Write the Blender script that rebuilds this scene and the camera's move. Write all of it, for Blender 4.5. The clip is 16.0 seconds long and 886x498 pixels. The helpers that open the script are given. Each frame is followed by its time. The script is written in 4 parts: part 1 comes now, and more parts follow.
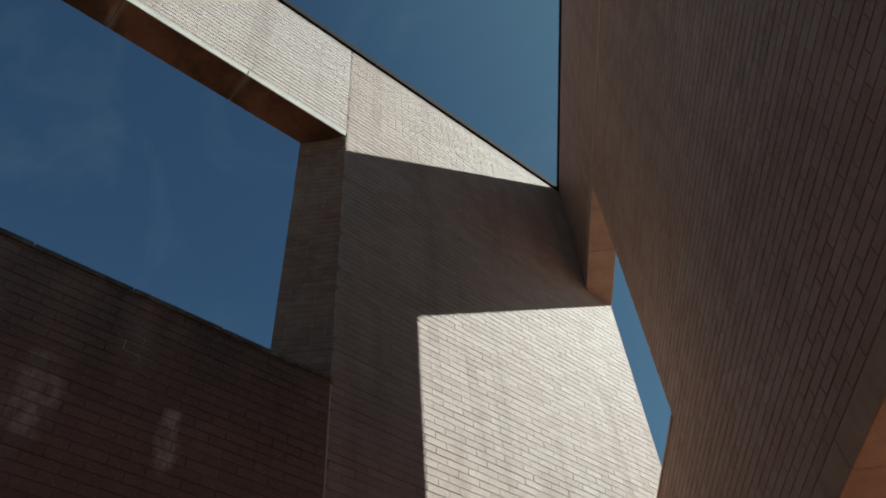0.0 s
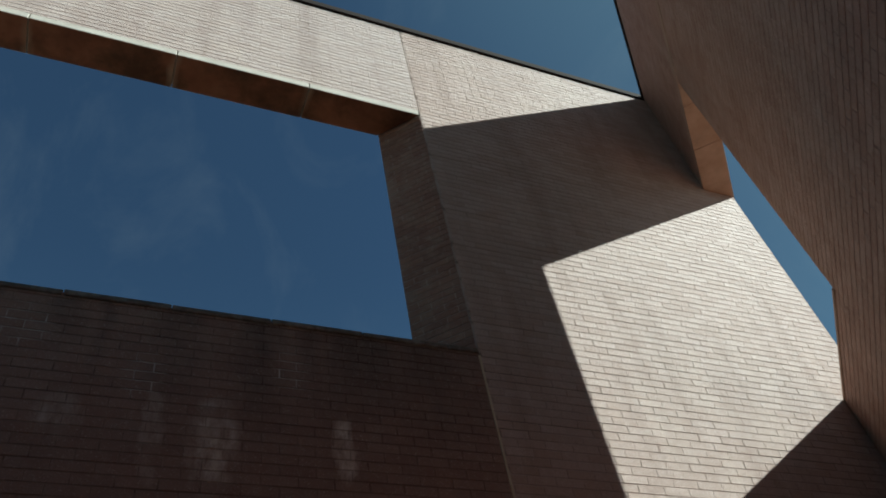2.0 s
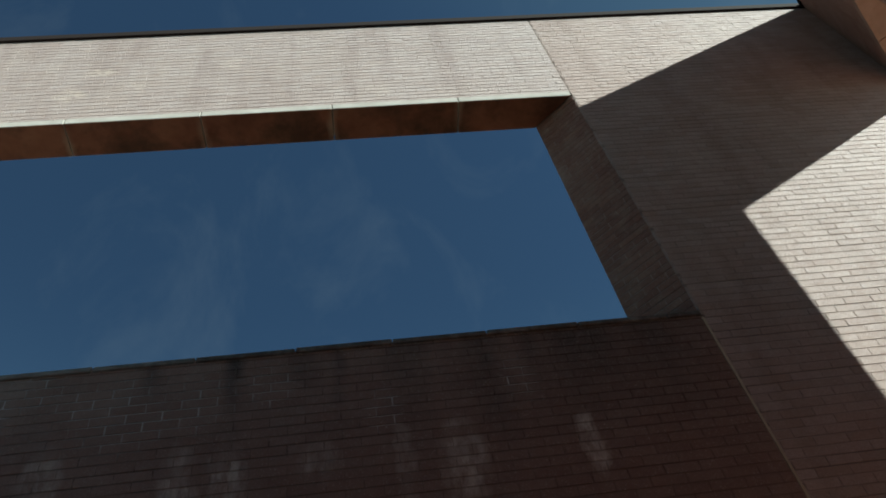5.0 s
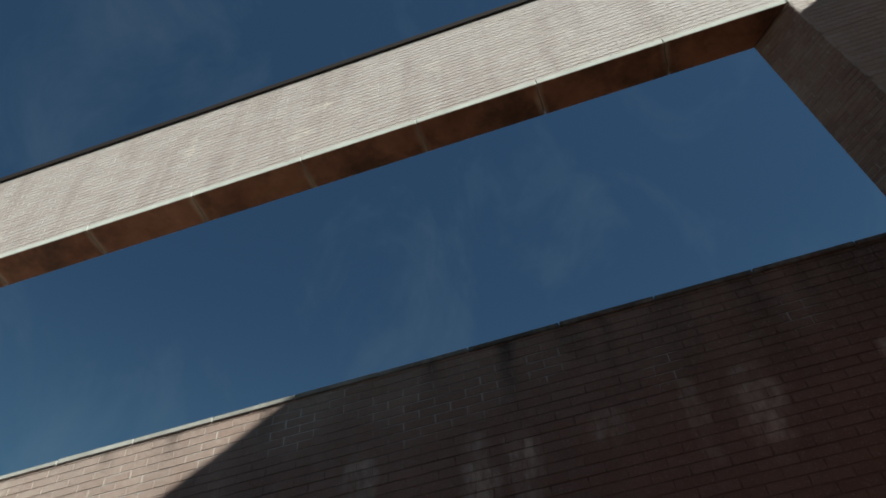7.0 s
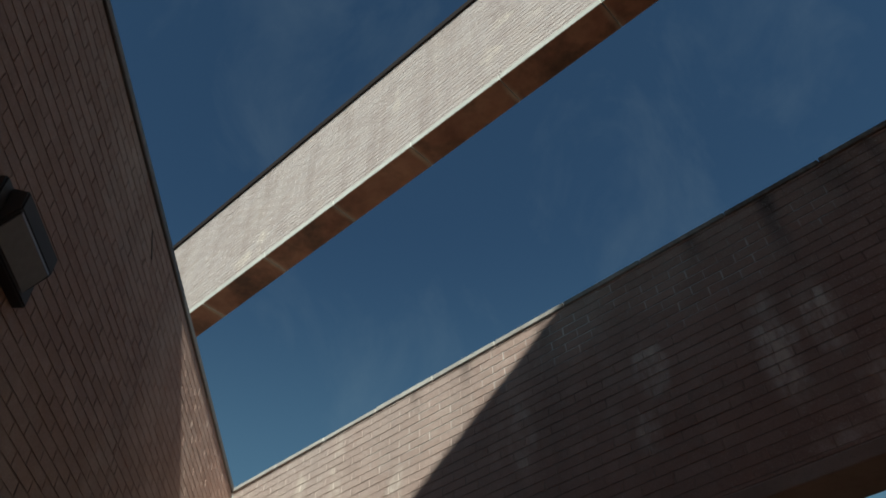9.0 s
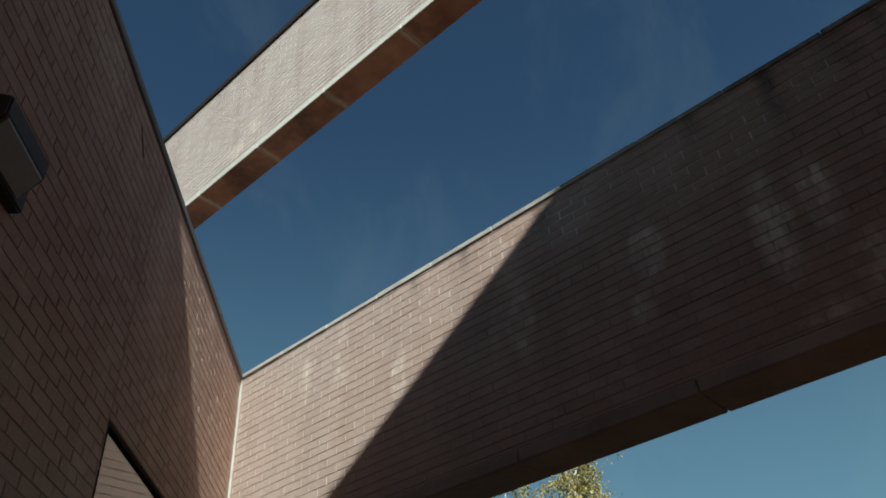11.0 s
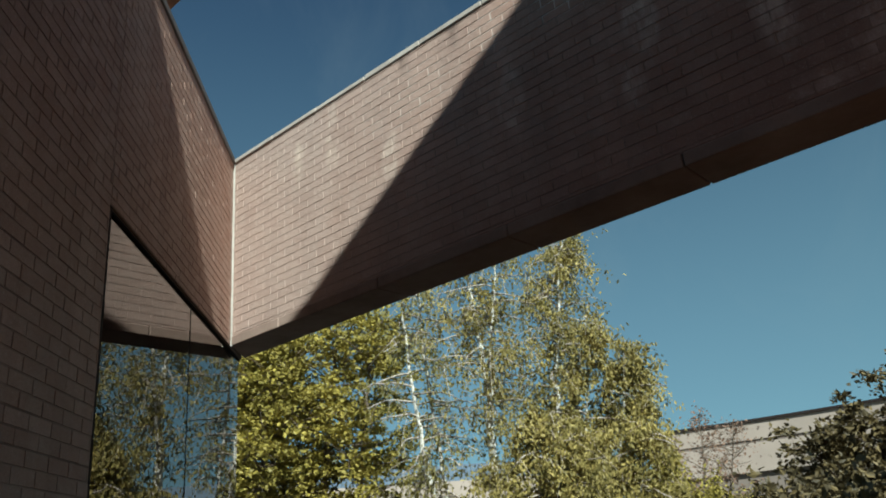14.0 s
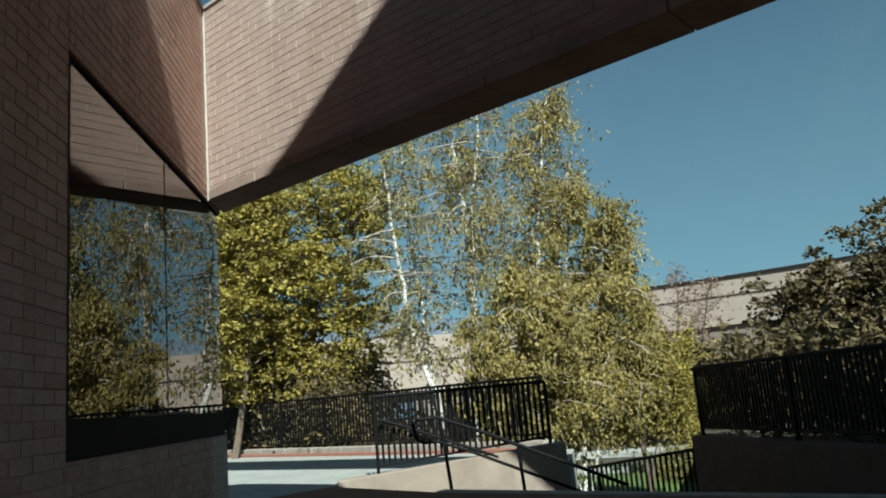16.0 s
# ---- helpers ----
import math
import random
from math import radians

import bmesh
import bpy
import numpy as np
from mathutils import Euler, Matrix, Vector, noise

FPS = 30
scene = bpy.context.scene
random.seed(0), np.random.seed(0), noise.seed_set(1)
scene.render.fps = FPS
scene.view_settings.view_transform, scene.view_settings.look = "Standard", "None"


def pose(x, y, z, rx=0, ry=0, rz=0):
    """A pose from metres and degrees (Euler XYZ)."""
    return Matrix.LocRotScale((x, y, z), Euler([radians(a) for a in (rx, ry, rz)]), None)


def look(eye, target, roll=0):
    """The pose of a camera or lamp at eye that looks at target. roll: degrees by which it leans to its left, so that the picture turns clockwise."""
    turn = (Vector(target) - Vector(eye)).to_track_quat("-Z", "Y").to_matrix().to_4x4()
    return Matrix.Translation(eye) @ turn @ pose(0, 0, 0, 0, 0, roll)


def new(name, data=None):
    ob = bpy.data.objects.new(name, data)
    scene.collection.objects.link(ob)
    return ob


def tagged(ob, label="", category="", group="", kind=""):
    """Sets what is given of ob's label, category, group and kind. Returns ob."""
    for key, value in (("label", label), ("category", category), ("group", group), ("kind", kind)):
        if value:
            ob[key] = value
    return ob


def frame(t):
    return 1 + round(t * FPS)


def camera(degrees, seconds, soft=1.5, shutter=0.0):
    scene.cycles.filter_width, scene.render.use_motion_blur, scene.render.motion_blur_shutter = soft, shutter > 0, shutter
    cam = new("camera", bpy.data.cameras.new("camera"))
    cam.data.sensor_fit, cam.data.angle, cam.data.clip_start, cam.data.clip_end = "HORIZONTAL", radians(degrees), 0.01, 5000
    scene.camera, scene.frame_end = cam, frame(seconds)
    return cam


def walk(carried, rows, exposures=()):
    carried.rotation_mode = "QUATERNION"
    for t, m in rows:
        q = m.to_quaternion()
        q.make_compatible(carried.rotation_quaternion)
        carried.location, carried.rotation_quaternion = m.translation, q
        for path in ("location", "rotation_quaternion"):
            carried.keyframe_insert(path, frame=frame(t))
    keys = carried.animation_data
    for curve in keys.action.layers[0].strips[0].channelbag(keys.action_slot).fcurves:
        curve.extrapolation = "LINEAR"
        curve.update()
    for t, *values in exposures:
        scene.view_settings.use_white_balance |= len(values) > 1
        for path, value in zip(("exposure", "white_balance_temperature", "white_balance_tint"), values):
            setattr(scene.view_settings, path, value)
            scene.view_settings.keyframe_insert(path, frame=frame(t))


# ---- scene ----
cam = camera(59.0, 16.0, soft=1.9)
PATH = [
    (0, (0.266, 0.035, 0.966), (1.158, 0.986, 2.482), -5.2),
    (0.5, (0.246, -0.005, 0.974), (1.098, 0.991, 2.484), -5.6),
    (1, (0.254, 0.017, 0.982), (1.061, 1.056, 2.489), -8.3),
    (1.5, (0.259, 0.043, 0.996), (1.012, 1.147, 2.484), -10.3),
    (2, (0.276, 0.076, 1.005), (0.962, 1.231, 2.487), -13.1),
    (2.5, (0.297, 0.111, 1.006), (0.921, 1.308, 2.482), -15.9),
    (3, (0.286, 0.132, 1.003), (0.798, 1.382, 2.478), -16.2),
    (3.2, (0.272, 0.136, 1.003), (0.725, 1.401, 2.484), -15.5),
    (5.3, (0.188, 0.13, 1.032), (0.387, 1.362, 2.595), -13.0),
    (5.5, (0.176, 0.138, 1.031), (0.331, 1.363, 2.605), -12.5),
    (6, (0.135, 0.137, 1.028), (0.161, 1.342, 2.625), -8.7),
    (6.5, (0.079, 0.111, 1.023), (-0.034, 1.305, 2.623), -6.8),
    (7, (0.043, 0.116, 1.015), (-0.265, 1.319, 2.583), -5.2),
    (7.5, (0.029, 0.112, 1.011), (-0.441, 1.313, 2.539), -4.5),
    (8, (0.027, 0.072, 1.008), (-0.601, 1.243, 2.502), -4.1),
    (8.5, (0.036, 0.048, 0.973), (-0.756, 1.16, 2.435), -3.5),
    (9, (0.01, 0.057, 0.995), (-0.89, 1.124, 2.428), -2.2),
    (9.2, (0.018, 0.064, 0.997), (-0.9, 1.138, 2.413), -1.9),
    (11.5, (0.024, 0.023, 1.032), (-1.046, 1.282, 2.16), -4.5),
    (12, (0.018, 0.008, 1.03), (-1.089, 1.308, 2.072), -4.6),
    (12.5, (0.021, 0.002, 1.028), (-1.114, 1.336, 1.993), -4.6),
    (13, (0.022, 0.009, 1.019), (-1.141, 1.369, 1.913), -5.0),
    (13.5, (0.027, 0.007, 1.01), (-1.159, 1.397, 1.821), -5.0),
    (14, (0.039, 0.003, 0.997), (-1.18, 1.414, 1.721), -4.9),
    (14.5, (0.035, 0.016, 0.988), (-1.212, 1.444, 1.626), -4.8),
    (15, (0.033, 0.04, 0.973), (-1.237, 1.489, 1.51), -4.8),
    (15.5, (0.031, 0.055, 0.964), (-1.233, 1.536, 1.419), -5.0),
    (16, (0.045, 0.072, 0.96), (-1.233, 1.564, 1.339), -4.9),
]
walk(cam, [(t, look(eye, target, roll)) for t, eye, target, roll in PATH], [(0, 0.76, 6350, -6), (16, 0.76, 6350, -6)])

# ---- light ----
world = bpy.data.worlds.new("sky")
scene.world = world
world.use_nodes = True
wn, wl = world.node_tree.nodes, world.node_tree.links
SUN = Vector((0.812, -0.584, 0.876)).normalized()
sky = wn.new("ShaderNodeTexSky")
sky.sky_type = "NISHITA"
sky.sun_disc = False
sky.sun_elevation = math.asin(SUN.z)
sky.sun_rotation = math.atan2(SUN.x, SUN.y)
sky.altitude = 3800
sky.air_density = 1.0
sky.dust_density = 2.2
sky.ozone_density = 0.4
# thin wisps of high cloud
tco = wn.new("ShaderNodeTexCoord")
cmap = wn.new("ShaderNodeMapping")
cmap.inputs["Scale"].default_value = (3.4, 3.0, 1.5)
cmap.inputs["Rotation"].default_value = (0.3, 0.2, 0.7)
cno = wn.new("ShaderNodeTexNoise")
cno.inputs["Scale"].default_value = 1.6
cno.inputs["Detail"].default_value = 7
cno.inputs["Roughness"].default_value = 0.62
cno.inputs["Distortion"].default_value = 0.6
crm = wn.new("ShaderNodeMapRange")
crm.inputs["From Min"].default_value = 0.52
crm.inputs["From Max"].default_value = 0.85
crm.inputs["To Max"].default_value = 0.085
cmx = wn.new("ShaderNodeMix")
cmx.data_type = "RGBA"
cmx.inputs[7].default_value = (5.2, 6.0, 6.6, 1)
wl.new(tco.outputs["Generated"], cmap.inputs["Vector"])
wl.new(cmap.outputs["Vector"], cno.inputs["Vector"])
wl.new(cno.outputs["Fac"], crm.inputs["Value"])
wl.new(crm.outputs["Result"], cmx.inputs[0])
# the air: deeper blue overhead, pale teal haze towards the horizon, all round
tint = wn.new("ShaderNodeMix")
tint.data_type, tint.blend_type = "RGBA", "MULTIPLY"
tint.inputs[0].default_value = 1.0
tint.inputs[7].default_value = (0.80, 1.0, 1.10, 1)
wl.new(sky.outputs["Color"], tint.inputs[6])
hsep = wn.new("ShaderNodeSeparateXYZ")
wl.new(tco.outputs["Generated"], hsep.inputs[0])
hrm = wn.new("ShaderNodeMapRange")
hrm.interpolation_type = "SMOOTHSTEP"
hrm.inputs["From Min"].default_value = 0.75
hrm.inputs["From Max"].default_value = 0.0
hrm.inputs["To Max"].default_value = 0.6
wl.new(hsep.outputs["Z"], hrm.inputs["Value"])
haze = wn.new("ShaderNodeMix")
haze.data_type = "RGBA"
haze.inputs[7].default_value = (2.95, 5.15, 5.85, 1)
wl.new(hrm.outputs["Result"], haze.inputs[0])
wl.new(tint.outputs[2], haze.inputs[6])
# paler air round the sun
vdot = wn.new("ShaderNodeVectorMath")
vdot.operation = "DOT_PRODUCT"
vdot.inputs[1].default_value = SUN
wl.new(tco.outputs["Generated"], vdot.inputs[0])
glow = wn.new("ShaderNodeMapRange")
glow.interpolation_type = "SMOOTHSTEP"
glow.inputs["From Min"].default_value = 0.45
glow.inputs["From Max"].default_value = 1.0
glow.inputs["To Max"].default_value = 0.28
wl.new(vdot.outputs["Value"], glow.inputs["Value"])
pale_air = wn.new("ShaderNodeMix")
pale_air.data_type = "RGBA"
pale_air.inputs[7].default_value = (4.0, 6.4, 7.0, 1)
wl.new(glow.outputs["Result"], pale_air.inputs[0])
wl.new(haze.outputs[2], pale_air.inputs[6])
wl.new(pale_air.outputs[2], cmx.inputs[6])
wl.new(cmx.outputs[2], wn["Background"].inputs["Color"])
wn["Background"].inputs["Strength"].default_value = 0.043

sun_data = bpy.data.lights.new("sun", "SUN")
sun_data.energy = 4.9
sun_data.angle = radians(0.5)
sun_data.color = (0.97, 1.0, 1.02)
sun = new("sun", sun_data)
sun.matrix_world = look(SUN * 40, (0, 0, 0))
tagged(sun, "low warm sun from behind the east wall", "sun", kind="structure")


# ---- materials ----
class Nodes:
    """A short way to write node materials."""

    def __init__(self, name):
        self.mat = bpy.data.materials.new(name)
        self.mat.use_nodes = True
        self.t = self.mat.node_tree
        self.b = self.t.nodes["Principled BSDF"]

    def n(self, kind, **values):
        node = self.t.nodes.new("ShaderNode" + kind)
        for key, value in values.items():
            node.inputs[key.replace("_", " ")].default_value = value
        return node

    def link(self, a, b):
        self.t.links.new(a, b)

    def pos(self):
        return self.n("NewGeometry").outputs["Position"]

    def noise(self, scale, detail=4.0, rough=0.55, stretch=None):
        no = self.n("TexNoise", Scale=scale, Detail=detail, Roughness=rough)
        if stretch:
            mp = self.n("Mapping", Scale=stretch)
            self.link(self.pos(), mp.inputs["Vector"])
            self.link(mp.outputs["Vector"], no.inputs["Vector"])
        else:
            self.link(self.pos(), no.inputs["Vector"])
        return no.outputs["Fac"]

    def ramp(self, value, a, b, lo=0.0, hi=1.0):
        r = self.n("MapRange", From_Min=a, From_Max=b, To_Min=lo, To_Max=hi)
        self.link(value, r.inputs["Value"])
        return r.outputs["Result"]

    def math(self, op, a, b=0.0):
        m = self.n("Math")
        m.operation = op
        for i, v in enumerate((a, b)):
            if isinstance(v, (int, float)):
                m.inputs[i].default_value = v
            else:
                self.link(v, m.inputs[i])
        return m.outputs[0]

    def mix(self, f, a, b, how="MIX"):
        m = self.n("Mix")
        m.data_type, m.blend_type = "RGBA", how
        for i, v in ((0, f), (6, a), (7, b)):
            if isinstance(v, (int, float)):
                m.inputs[i].default_value = v
            elif isinstance(v, tuple):
                m.inputs[i].default_value = (*v, 1)
            else:
                self.link(v, m.inputs[i])
        return m.outputs[2]

    def bump(self, value, strength=0.3, distance=0.005):
        bp = self.n("Bump", Strength=strength, Distance=distance)
        self.link(value, bp.inputs["Height"])
        self.link(bp.outputs["Normal"], self.b.inputs["Normal"])

    def done(self, color, rough=0.8, metal=0.0, spec=0.4):
        if isinstance(color, tuple):
            self.b.inputs["Base Color"].default_value = (*color, 1)
        else:
            self.link(color, self.b.inputs["Base Color"])
        if isinstance(rough, (int, float)):
            self.b.inputs["Roughness"].default_value = rough
        else:
            self.link(rough, self.b.inputs["Roughness"])
        self.b.inputs["Metallic"].default_value = metal
        self.b.inputs["Specular IOR Level"].default_value = spec
        return self.mat


# lime bloom on the beams: centre x, centre z, half width, half height, strength
BLOOM = [
    (0.76, 3.62, 0.13, 0.30, 0.62), (1.50, 3.66, 0.06, 0.20, 0.9), (-0.79, 3.55, 0.11, 0.36, 0.75), (-0.52, 3.66, 0.10, 0.24, 0.7),
    (-0.03, 3.72, 0.12, 0.16, 0.4), (0.44, 3.66, 0.06, 0.26, 0.35), (-1.50, 3.74, 0.11, 0.24, 0.75), (-1.62, 3.36, 0.08, 0.18, 0.6),
    (-0.37, 3.12, 0.13, 0.18, 0.4), (-0.66, 2.96, 0.16, 0.08, 0.35), (-2.46, 3.70, 0.09, 0.30, 0.5), (-3.60, 3.76, 0.08, 0.20, 0.8),
    (-4.24, 4.22, 0.09, 0.30, 0.5), (-4.68, 4.18, 0.07, 0.18, 0.8), (-2.10, 8.75, 0.15, 0.09, 0.9), (-2.32, 8.28, 0.16, 0.13, 0.8),
    (-3.68, 8.82, 0.06, 0.24, 0.9), (-0.81, 8.83, 0.13, 0.12, 0.45), (-1.67, 8.42, 0.16, 0.10, 0.3), (0.66, 8.06, 0.13, 0.14, 0.35),
    (-6.0, 8.08, 0.06, 0.26, 0.8), (-6.35, 7.98, 0.16, 0.12, 0.8),
]
# dark runs below the beam's top: x, half width, length, strength
RUNS = [(-0.53, 0.06, 0.75, 0.9), (-1.03, 0.06, 0.35, 0.6), (1.00, 0.12, 1.0, 0.75), (0.50, 0.13, 1.1, 0.75), (1.62, 0.20, 0.9, 0.8), (2.15, 0.34, 1.0, 0.6),
        (-0.12, 0.10, 0.5, 0.5), (0.10, 0.05, 0.8, 0.5), (-2.2, 0.06, 0.4, 0.5), (-3.4, 0.05, 0.3, 0.5), (-2.9, 0.05, 0.25, 0.6), (1.3, 0.06, 0.7, 0.5)]


def oval(s, x, z, cx, cz, hw, hh):
    dx = s.math("POWER", s.math("ABSOLUTE", s.math("DIVIDE", s.math("SUBTRACT", x, cx), hw)), 2.0)
    dz = s.math("POWER", s.math("ABSOLUTE", s.math("DIVIDE", s.math("SUBTRACT", z, cz), hh)), 2.0)
    return s.math("ADD", dx, dz)


def weathering_and_shade(s, color, bloomed, piece=None):
    """Streaks, grime and, on the beams, lime bloom and painted sun and shade over a masonry colour; piece: a random
    value for each brick.
    """
    streak = s.ramp(s.noise(1.0, 6, 0.6, (3.2, 3.2, 0.35)), 0.48, 0.72)
    color = s.mix(s.math("MULTIPLY", streak, 0.34), color, (0.16, 0.085, 0.062))
    pale = s.ramp(s.noise(1.0, 5, 0.6, (1.5, 1.5, 0.9)), 0.52, 0.75)
    color = s.mix(s.math("MULTIPLY", pale, 0.26), color, (0.54, 0.43, 0.36))
    if bloomed:
        sep = s.n("SeparateXYZ")
        s.link(s.pos(), sep.inputs[0])
        x = s.math("ADD", sep.outputs["X"], s.math("MULTIPLY", s.math("SUBTRACT", s.noise(4.5, 4, 0.6), 0.5), 0.16))
        z = s.math("ADD", sep.outputs["Z"], s.math("MULTIPLY", s.math("SUBTRACT", s.noise(2.6, 4, 0.6, (1.7, 1.0, 1.2)), 0.5), 0.22))
        wall_only = s.ramp(sep.outputs["Y"], 3.60, 3.66)
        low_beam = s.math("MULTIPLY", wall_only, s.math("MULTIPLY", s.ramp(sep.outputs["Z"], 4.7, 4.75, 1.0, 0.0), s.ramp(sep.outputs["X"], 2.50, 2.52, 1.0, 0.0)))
        shade_drift = s.math("ADD", sep.outputs["X"], s.math("MULTIPLY", s.math("SUBTRACT", s.noise(1.1, 6, 0.68), 0.5), 4.0))
        # sunlight on the low beam's left end put into the colour as paler brick
        color = s.mix(s.math("MULTIPLY", low_beam, s.ramp(shade_drift, -4.4, -1.2, 0.42, 0.0)), color, (0.50, 0.415, 0.370))
        # shade on its right end mixed in as dark red-brown
        color = s.mix(s.math("MULTIPLY", low_beam, s.ramp(shade_drift, -2.6, 1.0, 0.0, 0.52)), color, (0.135, 0.070, 0.052))
        total = 0.0
        for cx, hw, ln, k in RUNS:
            dx = s.ramp(s.math("ABSOLUTE", s.math("SUBTRACT", x, cx)), hw * 0.2, hw * 1.5, 0.9, 0.0)
            dz = s.math("MULTIPLY", s.ramp(z, 4.6 - ln, 4.5, 0.0, k), s.ramp(sep.outputs["Z"], 4.65, 4.7, 1.0, 0.0))
            total = s.math("ADD", total, s.math("MULTIPLY", dx, dz))
        blotch = s.ramp(s.noise(2.3, 6, 0.7), 0.36, 0.58, 0.45, 1.0)
        total = s.math("MULTIPLY", s.math("MULTIPLY", s.math("MINIMUM", total, 0.92), wall_only), blotch)
        color = s.mix(total, color, (0.045, 0.028, 0.022))
        total = 0.0
        for cx, cz, hw, hh, k in BLOOM:
            total = s.math("ADD", total, s.ramp(oval(s, x, z, cx, cz, hw, hh), 0.3, 1.5, min(1.0, k * 1.4), 0.0))
        grain = s.ramp(s.noise(1.0, 6, 0.72, (16, 16, 6)), 0.34, 0.60)
        if piece:
            grain = s.math("MULTIPLY", grain, s.ramp(piece, 0.10, 0.45, 0.25, 1.0))
        else:
            grain = s.math("MULTIPLY", grain, 0.45)
        color = s.mix(s.math("MULTIPLY", s.math("MULTIPLY", total, wall_only), grain), color, (0.60, 0.475, 0.395))
    return color


def brick_material(name, single, bloomed=True, dark=(0.330, 0.182, 0.134), light=(0.405, 0.246, 0.190)):
    s = Nodes(name)
    rnd = s.n("ObjectInfo").outputs["Random"] if single else s.n("NewGeometry").outputs["Random Per Island"]
    color = s.mix(rnd, dark, light)
    color = s.mix(s.ramp(s.noise(60, 3), 0.4, 0.7, 0, 0.30), color, (0.22, 0.13, 0.095))
    color = s.mix(s.ramp(s.noise(7, 4), 0.45, 0.75, 0, 0.25), color, (0.52, 0.38, 0.30))
    color = weathering_and_shade(s, color, bloomed, rnd)
    color = s.mix(s.ramp(s.noise(170, 2, 0.6), 0.5, 0.68, 0, 0.38), color, (0.17, 0.11, 0.085))
    color = s.mix(s.ramp(s.noise(115, 2, 0.6), 0.6, 0.72, 0, 0.4), color, (0.60, 0.52, 0.44))
    grit = s.math("ADD", s.noise(150, 4, 0.75), s.math("MULTIPLY", s.noise(28, 4, 0.6), 1.6))
    s.bump(grit, 0.75, 0.0035)
    return s.done(color, s.ramp(s.noise(20), 0.3, 0.7, 0.62, 0.78), spec=0.36)


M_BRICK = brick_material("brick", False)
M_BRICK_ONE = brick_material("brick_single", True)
# paler, greyer brick for the upper beam
M_BRICK_PALE = brick_material("pale_brick", False, True, (0.44, 0.343, 0.308), (0.505, 0.408, 0.375))
M_BRICK_EAST = brick_material("red_brown_brick", False, False)
M_BRICK_PIER = brick_material("pale_brown_brick", False, False, (0.388, 0.270, 0.224), (0.460, 0.340, 0.294))
# grime on the jamb, darkened and reddened further against its blue sky light
M_BRICK_JAMB = brick_material("dark_red_jamb_brick", False, False, (0.200, 0.082, 0.052), (0.275, 0.128, 0.084))


def mortar_material(name="mortar", a=(0.27, 0.175, 0.135), b=(0.36, 0.245, 0.195)):
    s = Nodes(name)
    c = s.mix(s.noise(3.5, 5), a, b)
    # some courses washed out and dark, others pointed flush
    c = s.mix(s.ramp(s.noise(1.0, 3, 0.5, (0.7, 0.7, 13)), 0.50, 0.62, 0, 0.6), c, (0.075, 0.045, 0.034))
    c = weathering_and_shade(s, c, True)
    # lime that has bled out of the joints near the beam's top
    sep = s.n("SeparateXYZ")
    s.link(s.pos(), sep.inputs[0])
    total = 0.0
    for cx, cz, hw, hh in ((-3.4, 4.2, 0.5, 0.24), (-2.3, 4.33, 0.5, 0.2), (-1.75, 4.33, 0.35, 0.28), (-1.0, 4.22, 0.46, 0.3), (-0.3, 4.32, 0.13, 0.16), (0.35, 4.05, 0.12, 0.16), (1.2, 4.18, 0.12, 0.18)):
        total = s.math("ADD", total, s.ramp(oval(s, sep.outputs["X"], sep.outputs["Z"], cx, cz, hw, hh), 0.5, 1.5, 0.6, 0.0))
    total = s.math("MULTIPLY", total, s.ramp(sep.outputs["Y"], 3.60, 3.66))
    c = s.mix(s.math("MULTIPLY", total, s.ramp(s.noise(2.5, 4), 0.4, 0.55)), c, (0.70, 0.64, 0.58))
    s.bump(s.noise(200, 3), 0.5, 0.002)
    return s.done(c, 0.95, spec=0.1)


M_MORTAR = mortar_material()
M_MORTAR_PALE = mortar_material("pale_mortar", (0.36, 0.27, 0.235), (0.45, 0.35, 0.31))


def concrete_material(name, a, b, scale=4.0):
    s = Nodes(name)
    c = s.mix(s.ramp(s.noise(scale, 6, 0.65), 0.3, 0.7), a, b)
    c = s.mix(s.ramp(s.noise(1.0, 5, 0.6, (5, 5, 0.7)), 0.5, 0.8, 0, 0.35), c, (0.10, 0.08, 0.065))
    c = s.mix(s.ramp(s.noise(90, 2), 0.62, 0.75, 0, 0.4), c, (0.08, 0.07, 0.06))
    s.bump(s.noise(70, 5, 0.7), 0.25, 0.004)
    return s.done(c, 0.88, spec=0.25)


M_CONC = concrete_material("precast_concrete", (0.34, 0.225, 0.165), (0.46, 0.325, 0.25))


M_CONC_DULL = concrete_material("dull_precast_concrete", (0.225, 0.150, 0.118), (0.345, 0.250, 0.205), 2.6)


